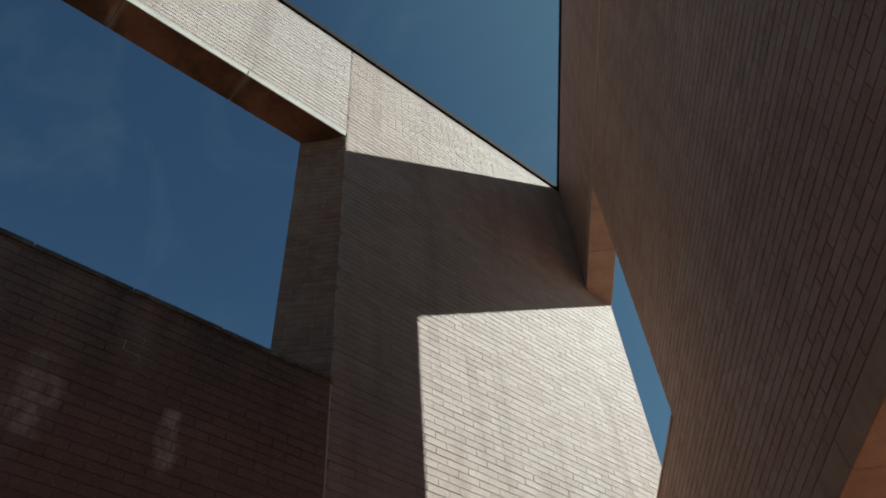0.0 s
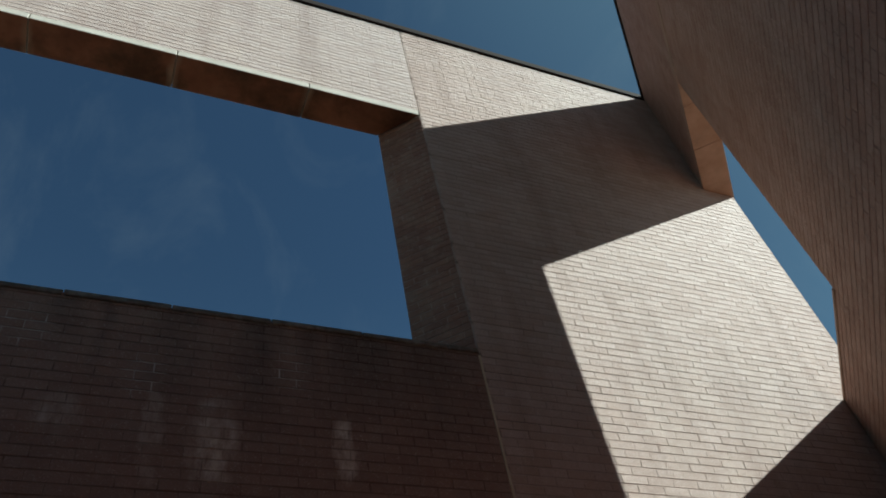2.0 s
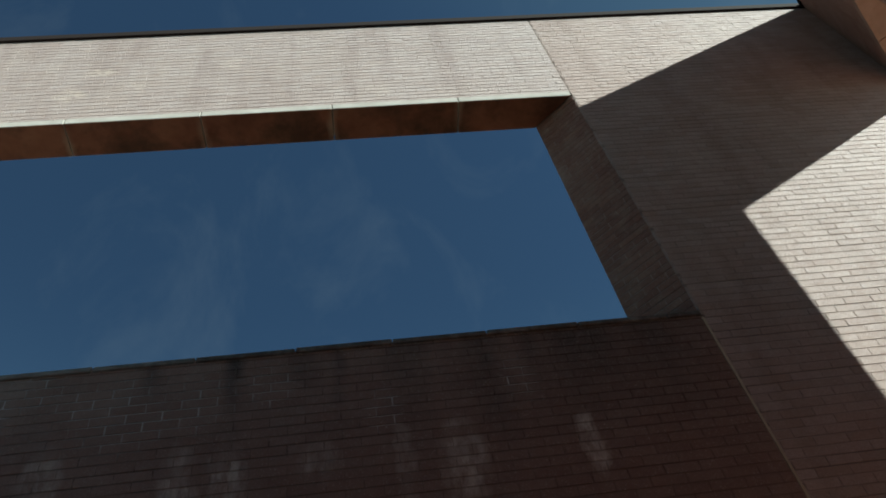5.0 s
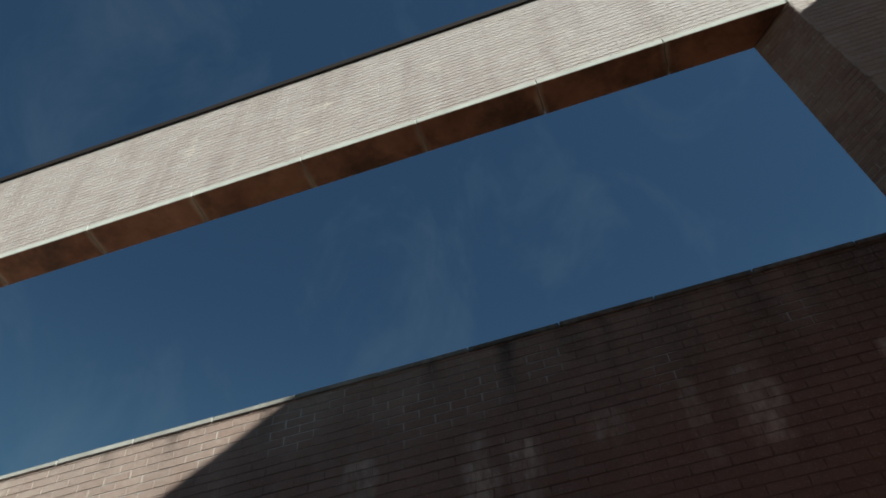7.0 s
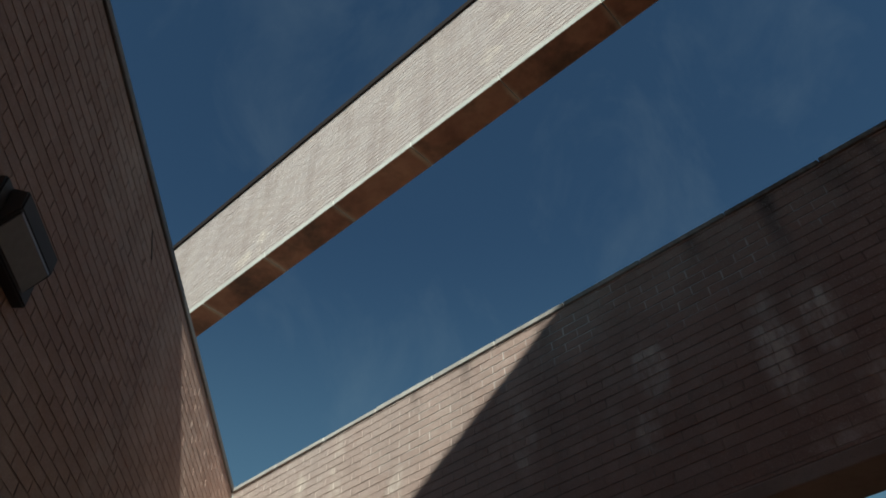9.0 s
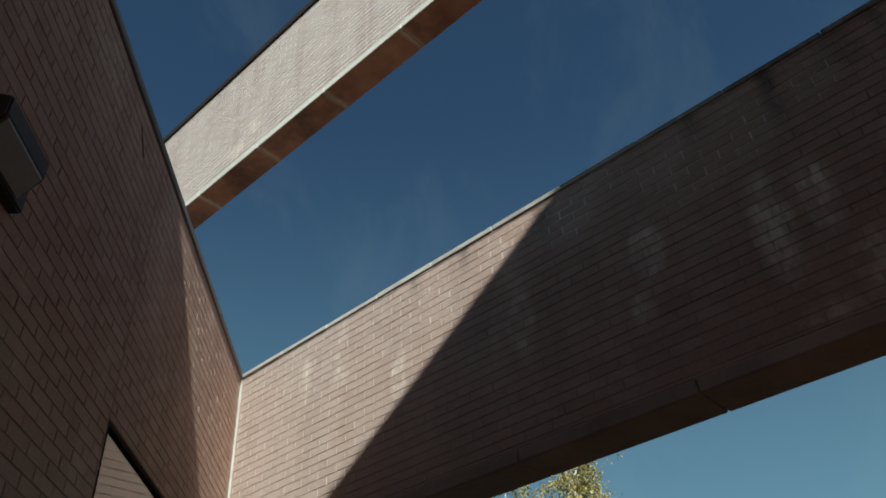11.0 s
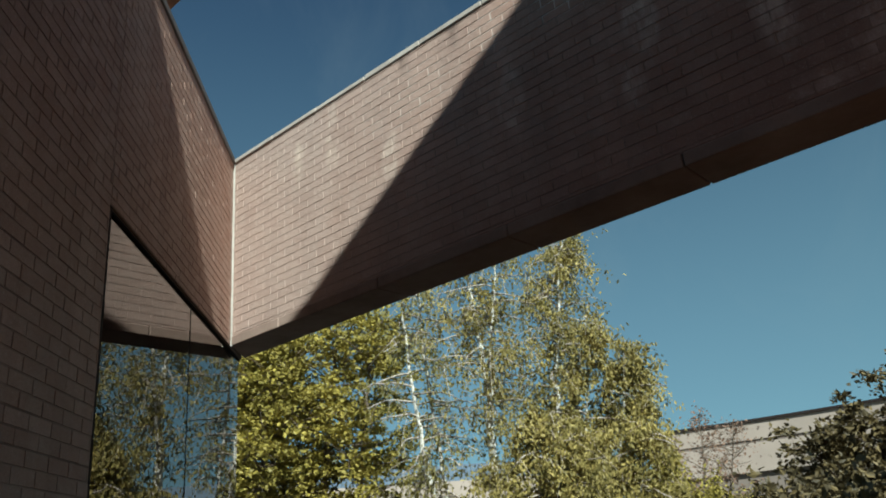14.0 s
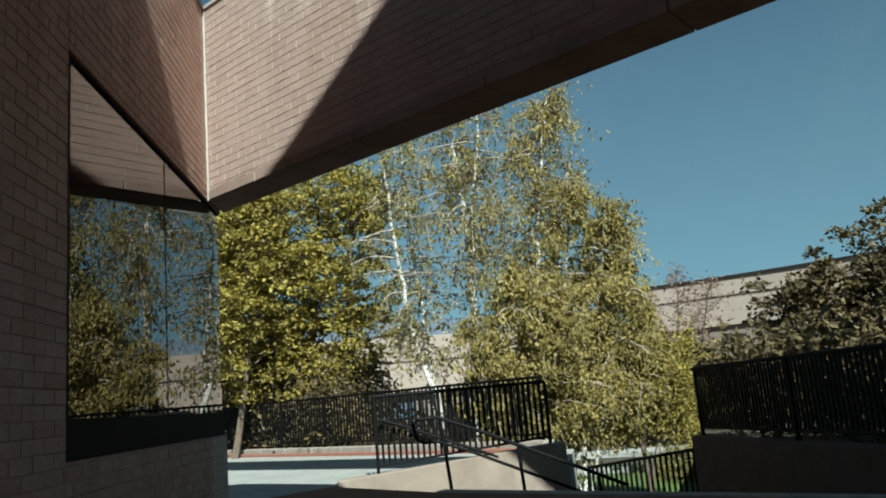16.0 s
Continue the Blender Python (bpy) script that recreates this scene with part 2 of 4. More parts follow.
def lintel_material():
    """Pale on its front, rusty and blotched on the underside, which is also darkened for shade."""
    s = Nodes("stained_shaded_lintel")
    c = s.mix(s.ramp(s.noise(5, 6, 0.65), 0.3, 0.7), (0.42, 0.375, 0.325), (0.56, 0.51, 0.45))
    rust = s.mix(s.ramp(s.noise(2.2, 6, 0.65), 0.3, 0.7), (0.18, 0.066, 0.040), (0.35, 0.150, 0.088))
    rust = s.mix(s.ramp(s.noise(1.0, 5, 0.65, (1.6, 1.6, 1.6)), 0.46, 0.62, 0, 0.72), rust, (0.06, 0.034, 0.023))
    # pale lime weeping out of the joints between the blocks
    at = s.n("SeparateXYZ")
    s.link(s.pos(), at.inputs[0])
    along = s.math("ADD", at.outputs["X"], s.math("MULTIPLY", s.math("SUBTRACT", s.noise(5, 4), 0.5), 0.10))
    off = s.math("ABSOLUTE", s.math("SUBTRACT", s.math("FRACT", s.math("DIVIDE", s.math("ADD", along, 14.34 - 0.605), 1.21)), 0.5))
    weep = s.math("MULTIPLY", s.ramp(off, 0.010, 0.045, 0.6, 0.0), s.ramp(s.noise(1.7, 3), 0.36, 0.6))
    rust = s.mix(weep, rust, (0.50, 0.36, 0.26))
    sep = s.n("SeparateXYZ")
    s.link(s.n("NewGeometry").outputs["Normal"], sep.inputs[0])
    # faces pointing down get the rust and, with it, the underside's shade
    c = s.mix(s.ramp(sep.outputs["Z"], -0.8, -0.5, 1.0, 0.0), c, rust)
    s.bump(s.noise(70, 5, 0.7), 0.25, 0.004)
    return s.done(c, 0.88, spec=0.25)


M_LINTEL = lintel_material()


def coping_material():
    """Pale stone on the sunlit left, with the beam's shade painted over it to the right."""
    s = Nodes("coping")
    c = s.mix(s.ramp(s.noise(4, 6, 0.65), 0.3, 0.7), (0.36, 0.31, 0.27), (0.52, 0.46, 0.40))
    sep = s.n("SeparateXYZ")
    s.link(s.pos(), sep.inputs[0])
    # a noise-edged ramp along x darkens the coping where the beam is shaded
    far = s.ramp(s.math("ADD", sep.outputs["X"], s.math("MULTIPLY", s.math("SUBTRACT", s.noise(1.4, 5, 0.65), 0.5), 5.0)), -3.2, -0.6, 0.1, 0.9)
    c = s.mix(s.math("MULTIPLY", far, s.ramp(s.noise(9, 5, 0.7), 0.3, 0.55, 0.6, 1.0)), c, (0.085, 0.058, 0.046))
    s.bump(s.noise(70, 5, 0.7), 0.25, 0.004)
    return s.done(c, 0.88, spec=0.25)


M_COPE = coping_material()
# floor red-brown is put in to dim and warm its bounce onto shaded walls
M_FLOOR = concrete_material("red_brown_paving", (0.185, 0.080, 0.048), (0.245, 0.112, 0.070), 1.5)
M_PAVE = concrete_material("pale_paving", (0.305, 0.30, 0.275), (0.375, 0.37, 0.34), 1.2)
# retaining wall's shade is put into this colour, darker than plain brown
M_SHADE = concrete_material("shaded_brown_render", (0.080, 0.052, 0.040), (0.12, 0.080, 0.060))
M_KERB = concrete_material("kerb", (0.28, 0.235, 0.195), (0.38, 0.325, 0.275))
M_CAULK = concrete_material("caulk", (0.38, 0.35, 0.31), (0.50, 0.47, 0.42), 9)
M_CAULK_D = concrete_material("stained_caulk", (0.46, 0.36, 0.25), (0.58, 0.48, 0.36), 9)


def plain(name, color, rough=0.5, metal=0.0, spec=0.5, grain=30.0, vary=0.25):
    s = Nodes(name)
    c = s.mix(s.ramp(s.noise(grain, 4), 0.35, 0.7, 0, vary), color, tuple(v * 0.5 for v in color))
    s.bump(s.noise(grain * 4, 3), 0.1, 0.001)
    return s.done(c, rough, metal, spec)


M_FLASH = plain("dark_metal_flashing", (0.028, 0.020, 0.018), 0.85, 0.0, 0.08)
M_METAL_COPE = plain("brown_grey_coping", (0.13, 0.105, 0.092), 0.6, 0.1)
M_PAINT = plain("black_painted_steel", (0.005, 0.0045, 0.0045), 0.6, 0.0, 0.12)
M_FRAME = plain("dark_bronze_frame", (0.022, 0.015, 0.012), 0.85, 0.0, 0.12)
M_LAMP = plain("bronze_lamp_housing", (0.055, 0.047, 0.043), 0.6, 0.1)
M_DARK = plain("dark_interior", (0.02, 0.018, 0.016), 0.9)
M_ROOF = plain("roof_membrane", (0.25, 0.24, 0.23), 0.9, grain=3)
M_GRASS = plain("lawn", (0.10, 0.15, 0.03), 0.9, grain=8, vary=0.6)
M_SOIL = plain("planting_soil", (0.07, 0.055, 0.035), 0.95, grain=5, vary=0.6)
M_STUCCO = plain("pale_stucco", (0.345, 0.275, 0.228), 0.9, grain=0.6, vary=0.2)
M_STUCCO_D = plain("brown_stucco", (0.19, 0.15, 0.125), 0.9, grain=0.6, vary=0.2)
M_BLUE = plain("slate_blue_roof", (0.10, 0.14, 0.19), 0.5, grain=2)
M_RED = plain("red_painted_kerb", (0.30, 0.12, 0.08), 0.8)
M_LENS = plain("prismatic_lens", (0.30, 0.30, 0.31), 0.35)


def glass_material():
    s = Nodes("reflective_glass")
    fr = s.n("Fresnel", IOR=2.6)
    gl = s.n("BsdfGlossy", Color=(0.97, 0.93, 0.91, 1), Roughness=0.004)
    tr = s.n("BsdfTransparent", Color=(0.45, 0.48, 0.50, 1))
    mx = s.n("MixShader")
    s.link(fr.outputs[0], mx.inputs[0])
    s.link(tr.outputs[0], mx.inputs[1])
    s.link(gl.outputs[0], mx.inputs[2])
    s.link(mx.outputs[0], s.t.nodes["Material Output"].inputs["Surface"])
    return s.mat


M_GLASS = glass_material()


def leaf_material(name, a, b):
    s = Nodes(name)
    c = s.mix(s.n("NewGeometry").outputs["Random Per Island"], a, b)
    c = s.mix(s.ramp(s.noise(0.9, 3), 0.4, 0.65, 0, 0.5), c, tuple(v * 0.6 for v in a))
    s.done(c, 0.55, spec=0.35)
    tl = s.n("BsdfTranslucent")
    s.link(c, tl.inputs["Color"])
    mx = s.n("MixShader", Fac=0.24)
    s.link(s.b.outputs[0], mx.inputs[1])
    s.link(tl.outputs[0], mx.inputs[2])
    s.link(mx.outputs[0], s.t.nodes["Material Output"].inputs["Surface"])
    return s.mat


def bark_material(name, a, b, scale=(6, 6, 14)):
    s = Nodes(name)
    c = s.mix(s.ramp(s.noise(1.0, 5, 0.6, scale), 0.52, 0.66), a, b)
    s.bump(s.noise(40), 0.4, 0.01)
    return s.done(c, 0.85, spec=0.2)


M_BIRCH = bark_material("white_bark", (0.62, 0.58, 0.52), (0.12, 0.09, 0.07))
M_TWIG = bark_material("pale_brown_twig", (0.38, 0.32, 0.27), (0.14, 0.10, 0.075))
M_BARK = bark_material("brown_bark", (0.16, 0.12, 0.09), (0.07, 0.05, 0.04), (12, 12, 3))
M_LEAF_BIRCH = leaf_material("birch_leaves", (0.17, 0.145, 0.042), (0.35, 0.285, 0.100))
M_LEAF_BRIGHT = leaf_material("sunlit_birch_leaves", (0.172, 0.140, 0.039), (0.455, 0.352, 0.115))
M_LEAF_YELLOW = leaf_material("yellow_green_leaves", (0.195, 0.158, 0.032), (0.475, 0.374, 0.080))
M_LEAF_DARK = leaf_material("dark_leaves", (0.060, 0.046, 0.022), (0.21, 0.152, 0.064))
M_LEAF_PINK = leaf_material("russet_buds", (0.22, 0.12, 0.08), (0.30, 0.18, 0.12))


# ---- mesh helpers ----
def obj(name, verts, faces, material, parent=None, label=""):
    me = bpy.data.meshes.new(name)
    me.from_pydata(verts, [], faces)
    me.materials.append(material)
    me.update()
    ob = new(name, me)
    if parent:
        ob.parent = parent
    if label:
        ob["label"] = label
    return ob


def part(name, bm, material, parent=None, label=""):
    me = bpy.data.meshes.new(name)
    bm.normal_update()
    bm.to_mesh(me)
    bm.free()
    me.materials.append(material)
    ob = new(name, me)
    if parent:
        ob.parent = parent
    if label:
        ob["label"] = label
    return ob


def prism(bm, foot, z0, z1):
    """An upright prism on a counter-clockwise footprint."""
    lo = [bm.verts.new((x, y, z0)) for x, y in foot]
    hi = [bm.verts.new((x, y, z1)) for x, y in foot]
    n = len(foot)
    bm.faces.new(lo[::-1])
    bm.faces.new(hi)
    for i in range(n):
        bm.faces.new((lo[i], lo[(i + 1) % n], hi[(i + 1) % n], hi[i]))
    return bm


def bevel(bm, size, seg=1):
    bmesh.ops.bevel(bm, geom=list(bm.edges), offset=size, segments=seg, affect="EDGES", clamp_overlap=True)
    return bm


def ccw(foot):
    area = sum(a[0] * b[1] - b[0] * a[1] for a, b in zip(foot, foot[1:] + foot[:1]))
    return foot if area > 0 else foot[::-1]


class Frame:
    """A wall's face: origin, the way along it and the way out of it, all level."""

    def __init__(self, origin, along, out):
        self.o, self.u, self.n = Vector((*origin, 0)), Vector((*along, 0)).normalized(), Vector((*out, 0)).normalized()

    def at(self, u, z, out=0.0):
        return self.o + self.u * u + self.n * out + Vector((0, 0, z))

    def foot(self, u0, u1, o0, o1):
        return ccw([tuple(self.at(u, 0, o).xy) for u, o in ((u0, o0), (u1, o0), (u1, o1), (u0, o1))])

    def box(self, bm, u0, u1, o0, o1, z0, z1):
        return prism(bm, self.foot(u0, u1, o0, o1), z0, z1)


COURSE, BRICK, JOINT, HEAD = 0.0677, 0.2032, 0.0050, 0.0


def courses(rects, rng):
    """Bricks of a running bond that fill rectangles (u0, u1, z0, z1): rows of u0, u1, z0, z1."""
    rows = []
    for a, b, c, d in rects:
        k = math.floor(c / COURSE)
        while k * COURSE < d - 0.02:
            z0, z1 = max(k * COURSE, c), min((k + 1) * COURSE - JOINT, d)
            u = math.floor(a / BRICK) * BRICK - (0.5 * BRICK if k % 2 else 0)
            while u < b:
                l, r = max(u, a), min(u + BRICK - HEAD, b)
                if r - l > 0.02 and z1 - z0 > 0.015:
                    rows.append((l, r, z0, z1))
                u += BRICK
            k += 1
    return rows


DEPTH = 0.0030


def brick_mesh(name, frame_, rows, parent, rng, mat):
    """Bricks as one mesh: each a low block with its own small tilt."""
    verts, faces = [], []
    for l, r, z0, z1 in rows:
        r -= rng.choice((0.001, 0.003, 0.0045, 0.006) if mat is M_BRICK else (0.0005, 0.001, 0.002, 0.0035, 0.0045))
        p = rng.uniform(-0.0008, 0.0008)
        t = rng.uniform(-0.0006, 0.0006)
        e, c = 0.0022, 0.0024 if mat is M_BRICK else 0.001
        base = len(verts)
        for u, z, o in ((l, z0, -DEPTH - 0.002), (r, z0, -DEPTH - 0.002), (r, z1, -DEPTH - 0.002), (l, z1, -DEPTH - 0.002),
                        (l + c, z0 + e, p - t), (r - c, z0 + e, p + t), (r - c, z1 - e, p + t), (l + c, z1 - e, p - t)):
            verts.append(frame_.at(u, z, o))
        for f in ((4, 5, 6, 7), (0, 1, 5, 4), (1, 2, 6, 5), (2, 3, 7, 6), (3, 0, 4, 7)):
            faces.append([base + i for i in f])
    ob = obj(name, verts, faces, mat, parent)
    if frame_.u.cross(Vector((0, 0, 1))).dot(frame_.n) < 0:
        ob.data.flip_normals()
    return tagged(ob, kind="stuff")


BLOCKS = {}


def single_brick(frame_, l, r, z0, z1, parent, rng):
    """One brick as an object of its own; alike ones share a mesh."""
    r -= rng.choice((0.001, 0.003, 0.0045, 0.006))
    w, h = round(r - l, 3), round(z1 - z0, 3)
    if (w, h) not in BLOCKS:
        e, d = 0.0022, 0.010
        v = [(-w / 2, 0.0 - d, -h / 2), (w / 2, -d, -h / 2), (w / 2, -d, h / 2), (-w / 2, -d, h / 2),
             (-w / 2 + e, 0, -h / 2 + e), (w / 2 - e, 0, -h / 2 + e), (w / 2 - e, 0, h / 2 - e), (-w / 2 + e, 0, h / 2 - e)]
        me = bpy.data.meshes.new("brick")
        me.from_pydata(v, [], [(4, 7, 6, 5), (0, 4, 5, 1), (1, 5, 6, 2), (2, 6, 7, 3), (3, 7, 4, 0)])
        me.materials.append(M_BRICK_ONE)
        BLOCKS[(w, h)] = me
    ob = new("brick", BLOCKS[(w, h)])
    x = frame_.n.cross(Vector((0, 0, 1)))
    m = Matrix((x, frame_.n, Vector((0, 0, 1)))).transposed().to_4x4()
    m.translation = frame_.at((l + r) / 2, (z0 + z1) / 2, rng.uniform(-0.001, 0.001))
    ob.matrix_world = m @ pose(0, 0, 0, rng.uniform(-0.5, 0.5), rng.uniform(-0.15, 0.15), rng.uniform(-0.35, 0.35))
    ob.parent = parent
    return ob


def brickwork(frame_, rects, parent, near=None, seed=1, mat=None):
    """Fills rectangles with bricks; those of the stretch near = (u0, u1, z0, z1) become objects, at most 300."""
    rng = random.Random(seed)
    joined, alone = [], []
    for row in courses(rects, rng):
        l, r, z0, z1 = row
        if near and near[0] <= l and r <= near[1] and near[2] <= z0 and z1 <= near[3] and len(alone) < 300:
            alone.append(row)
        else:
            joined.append(row)
    LATER.append((frame_, alone, parent, rng))
    brick_mesh("brickwork", frame_, joined, parent, rng, mat or M_BRICK)


LATER = []


def group(name, label, category, kind="", place=(0, 0, 0)):
    e = new(name)
    e.location = place
    return tagged(e, label, category, kind=kind)


# ---- the walls ----
W_Y, W_T = 3.70, 0.335
B0, B1, D0, D1 = 2.80, 4.60, 7.716, 9.67
AX, AY = -5.65, 3.70
JX = 2.52
TH = radians(46)
EX = 5.99
E_T = 0.31
F_W = Frame((0, W_Y), (1, 0), (0, -1))
F_A = Frame((AX, AY), (1, -1), (1, 1))
F_E = Frame((EX, W_Y), (-math.cos(TH), -math.sin(TH)), (-math.sin(TH), math.cos(TH)))
A_LEN = 8.39
IN = -DEPTH

ground = obj("ground", [(-600, -600, -1.62), (600, -600, -1.62), (600, 600, -1.62), (-600, 600, -1.62)], [(0, 1, 2, 3)], M_SOIL)
tagged(ground, "brown planted ground below the terrace", "ground", kind="structure")


def wall_w():
    w = group("wall_north", "brown brick screen wall with two deep beams and a sky opening", "wall", "structure")
    back = W_Y + W_T
    y = W_Y + 0.0027
    bm = bmesh.new()
    prism(bm, [(AX - 0.01, y), (JX, y), (JX - W_T, back), (AX - W_T, back)], B0 + 0.082, B1 - 0.02)
    part("lower_beam", bm, M_MORTAR, w)
    bm = bmesh.new()
    prism(bm, [(-14, y), (JX, y), (JX - W_T, back), (-14, back)], D0 + 0.088, D1 - 0.03)
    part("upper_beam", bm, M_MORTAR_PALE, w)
    bm = bmesh.new()
    prism(bm, [(JX + 0.004, y), (6.41, y), (6.41 + W_T / math.tan(TH), back), (JX - W_T + 0.004, back)], -0.3, D1 - 0.03)
    part("pier", bm, M_MORTAR_PALE, w)
    # beyond the low roof the upper beam stands on a pier of its own
    bm = bmesh.new()
    prism(bm, [(-14, y), (-12.6, y), (-12.6, back), (-14, back)], -0.3, D0 - 0.004)
    part("far_pier", bm, M_MORTAR, w)
    # precast lintel of the lower beam, in blocks
    u = AX + 0.012
    for e in (-4.97, -3.80, -2.61, -1.42, -0.23, 0.96, 2.515):
        bm = bmesh.new()
        lo, hi = u + 0.004, e - 0.004
        cut = W_T if e > 2.5 else 0
        pre = W_T - 0.02 if u < -5.6 else 0
        prism(bm, [(lo, W_Y - 0.006), (hi, W_Y - 0.006), (hi - cut, back + 0.004), (lo - pre, back + 0.004)], B0, B0 + 0.082)
        part("lintel_block", bevel(bm, 0.006), M_CONC_DULL, w, "dull brown precast lintel block")
        u = e
    # precast lintel of the upper beam
    u = -14.0
    cuts = [-13.13 + 1.21 * i for i in range(13)]
    for e in [c for c in cuts if c < 2.0] + [2.515]:
        bm = bmesh.new()
        lo, hi = u + 0.003, e - 0.003
        cut = W_T if e > 2.5 else 0
        prism(bm, [(lo, W_Y - 0.006), (hi, W_Y - 0.006), (hi - cut, back + 0.004), (lo, back + 0.004)], D0, D0 + 0.088)
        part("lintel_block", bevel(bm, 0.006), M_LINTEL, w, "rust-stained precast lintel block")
        u = e
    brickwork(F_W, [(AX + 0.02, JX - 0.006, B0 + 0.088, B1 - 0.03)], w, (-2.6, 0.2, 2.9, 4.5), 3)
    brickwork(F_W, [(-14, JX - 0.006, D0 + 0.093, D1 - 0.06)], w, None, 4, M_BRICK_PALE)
    brickwork(F_W, [(JX + 0.006, 6.40, 0.0, D1 - 0.06)], w, None, 5, M_BRICK_PIER)
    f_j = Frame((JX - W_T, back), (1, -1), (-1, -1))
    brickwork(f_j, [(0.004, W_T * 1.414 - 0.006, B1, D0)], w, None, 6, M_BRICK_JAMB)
    # copings
    u, rng = AX, random.Random(8)
    while u < JX - 0.05:
        e = min(u + 0.61, JX)
        bm = bmesh.new()
        h = rng.uniform(-0.004, 0.004)
        F_W.box(bm, u + 0.003, e - 0.003, -W_T - 0.01, 0.012 + rng.uniform(-0.002, 0.002), B1 - 0.045, B1 + h)
        part("coping_stone", bevel(bm, 0.006), M_COPE, w, "pale weathered coping stone")
        u = e
    bm = bmesh.new()
    F_W.box(bm, -14, 6.0, -W_T - 0.02, 0.026, D1 - 0.05, D1 + 0.05)
    part("flashing", bevel(bm, 0.004), M_FLASH, w, "dark metal edge flashing")
    # movement joints
    bm = bmesh.new()
    F_W.box(bm, JX - 0.008, JX + 0.008, -0.02, 0.003, 0.0, B1 - 0.06)
    part("movement_joint", bm, M_CAULK_D, w, "ochre sealant joint")
    bm = bmesh.new()
    F_W.box(bm, JX - 0.004, JX + 0.004, -0.02, -0.003, D0 + 0.02, D1 - 0.06)
    part("movement_joint", bm, M_FLASH, w)
    bm = bmesh.new()
    prism(bm, [(AX + 0.006, W_Y - 0.018), (AX + 0.024, W_Y - 0.003), (AX + 0.010, W_Y + 0.01), (AX - 0.006, W_Y - 0.004)], B0 - 0.004, B1 - 0.02)
    part("corner_sealant", bm, M_CAULK, w, "white sealant bead in the corner")
    return w


def wall_a():
    a = group("wall_west", "brown brick wall of a low wing with a corner window", "wall", "structure")
    s0, s1 = -W_T * 1.414, 2.92
    z0, z1 = 0.83, 2.80
    t = -0.35
    bm = bmesh.new()
    F_A.box(bm, s1, A_LEN, t, IN, -0.3, B1 - 0.02)
    part("wall_panel", bm, M_MORTAR, a)
    bm = bmesh.new()
    F_A.box(bm, s0, s1, t, IN, z1, B1 - 0.02)
    part("wall_panel", bm, M_MORTAR, a)
    bm = bmesh.new()
    F_A.box(bm, s0, s1, t, IN, -0.3, z0)
    part("wall_panel", bm, M_MORTAR, a)
    brickwork(F_A, [(s1 + 0.004, A_LEN, 0.0, B1 - 0.05)], a, (3.3, 5.2, 2.2, 4.4), 11)
    brickwork(F_A, [(0.015, s1, z1 + 0.004, B1 - 0.05)], a, None, 12)
    brickwork(F_A, [(s0, s1, 0.0, z0 - 0.01)], a, None, 13)
    bm = bmesh.new()
    F_A.box(bm, 3.313, 3.330, -0.01, 0.0022, 4.27, 4.39)
    for v in bm.verts:
        v.co += F_A.u * (v.co.z - 4.33)
    part("open_joint", bm, M_DARK, a, "dark open joint between bricks")
    bm = bmesh.new()
    F_A.box(bm, 0.02, A_LEN, -0.4, 0.014, B1 - 0.055, B1 + 0.004)
    part("coping", bevel(bm, 0.006), M_METAL_COPE, a, "brown-grey metal coping")
    return a


wall_north = wall_w()
wall_west = wall_a()


def wall_e():
    e = group("wall_east", "tall brown brick wall with a high opening and a doorway", "wall", "structure")
    L = 8.35
    ju = math.hypot(EX - 4.91, W_Y - 2.57)
    oz0, oz1 = 4.62, 7.63
    du0, du1, dz = 2.7, 4.6, 2.74
    t = -E_T
    pieces = [(ju, L, oz0 - 0.03, oz1 + 0.09), (-0.3, L, oz1 + 0.09, D1 - 0.03), (-0.3, L, dz + 0.16, oz0 - 0.03), (0.0, du0, -0.3, dz + 0.16), (du1, L, -0.3, dz + 0.16)]
    for u0, u1, z0, z1 in pieces:
        bm = bmesh.new()
        F_E.box(bm, u0, u1, t, IN, z0, z1)
        part("wall_panel", bm, M_MORTAR, e)
    brickwork(F_E, [(ju, L, dz + 0.165, oz1 - 0.004), (0.0, ju, dz + 0.165, oz0 - 0.036), (0.0, du0, 0, dz + 0.165), (du1, L, 0, dz + 0.165)], e, (2.6, 4.6, 3.0, 4.6), 21, M_BRICK_EAST)
    brickwork(F_E, [(0.0, L, oz1 + 0.11, D1 - 0.06)], e, None, 22, M_BRICK_EAST)
    # sill, lintels
    bm = bmesh.new()
    F_E.box(bm, -0.3, ju - 0.004, t - 0.02, 0.008, oz0 - 0.03, oz0 + 0.004)
    part("sill", bevel(bm, 0.005), M_CONC, e, "precast sill")
    u = -0.36
    for v in (0.62, 1.24, 1.9, 3.1, 4.3, 5.5, 6.7, L):
        bm = bmesh.new()
        F_E.box(bm, u + 0.003, v - 0.003, t - 0.004, 0.006, oz1, oz1 + 0.09)
        part("lintel_block", bevel(bm, 0.005), M_CONC, e, "tan precast lintel block")
        u = v
    u = du0 - 0.15
    for v in (3.65, du1 + 0.15):
        bm = bmesh.new()
        F_E.box(bm, u + 0.003, v - 0.003, t - 0.004, 0.006, dz, dz + 0.16)
        part("lintel_block", bevel(bm, 0.006), M_CONC, e, "tan precast lintel block")
        u = v
    bm = bmesh.new()
    F_E.box(bm, -0.1, L + 0.2, t - 0.02, 0.02, D1 - 0.055, D1 + 0.006)
    part("flashing", bevel(bm, 0.004), M_FLASH, e, "dark metal edge flashing")
    return e


wall_east = wall_e()


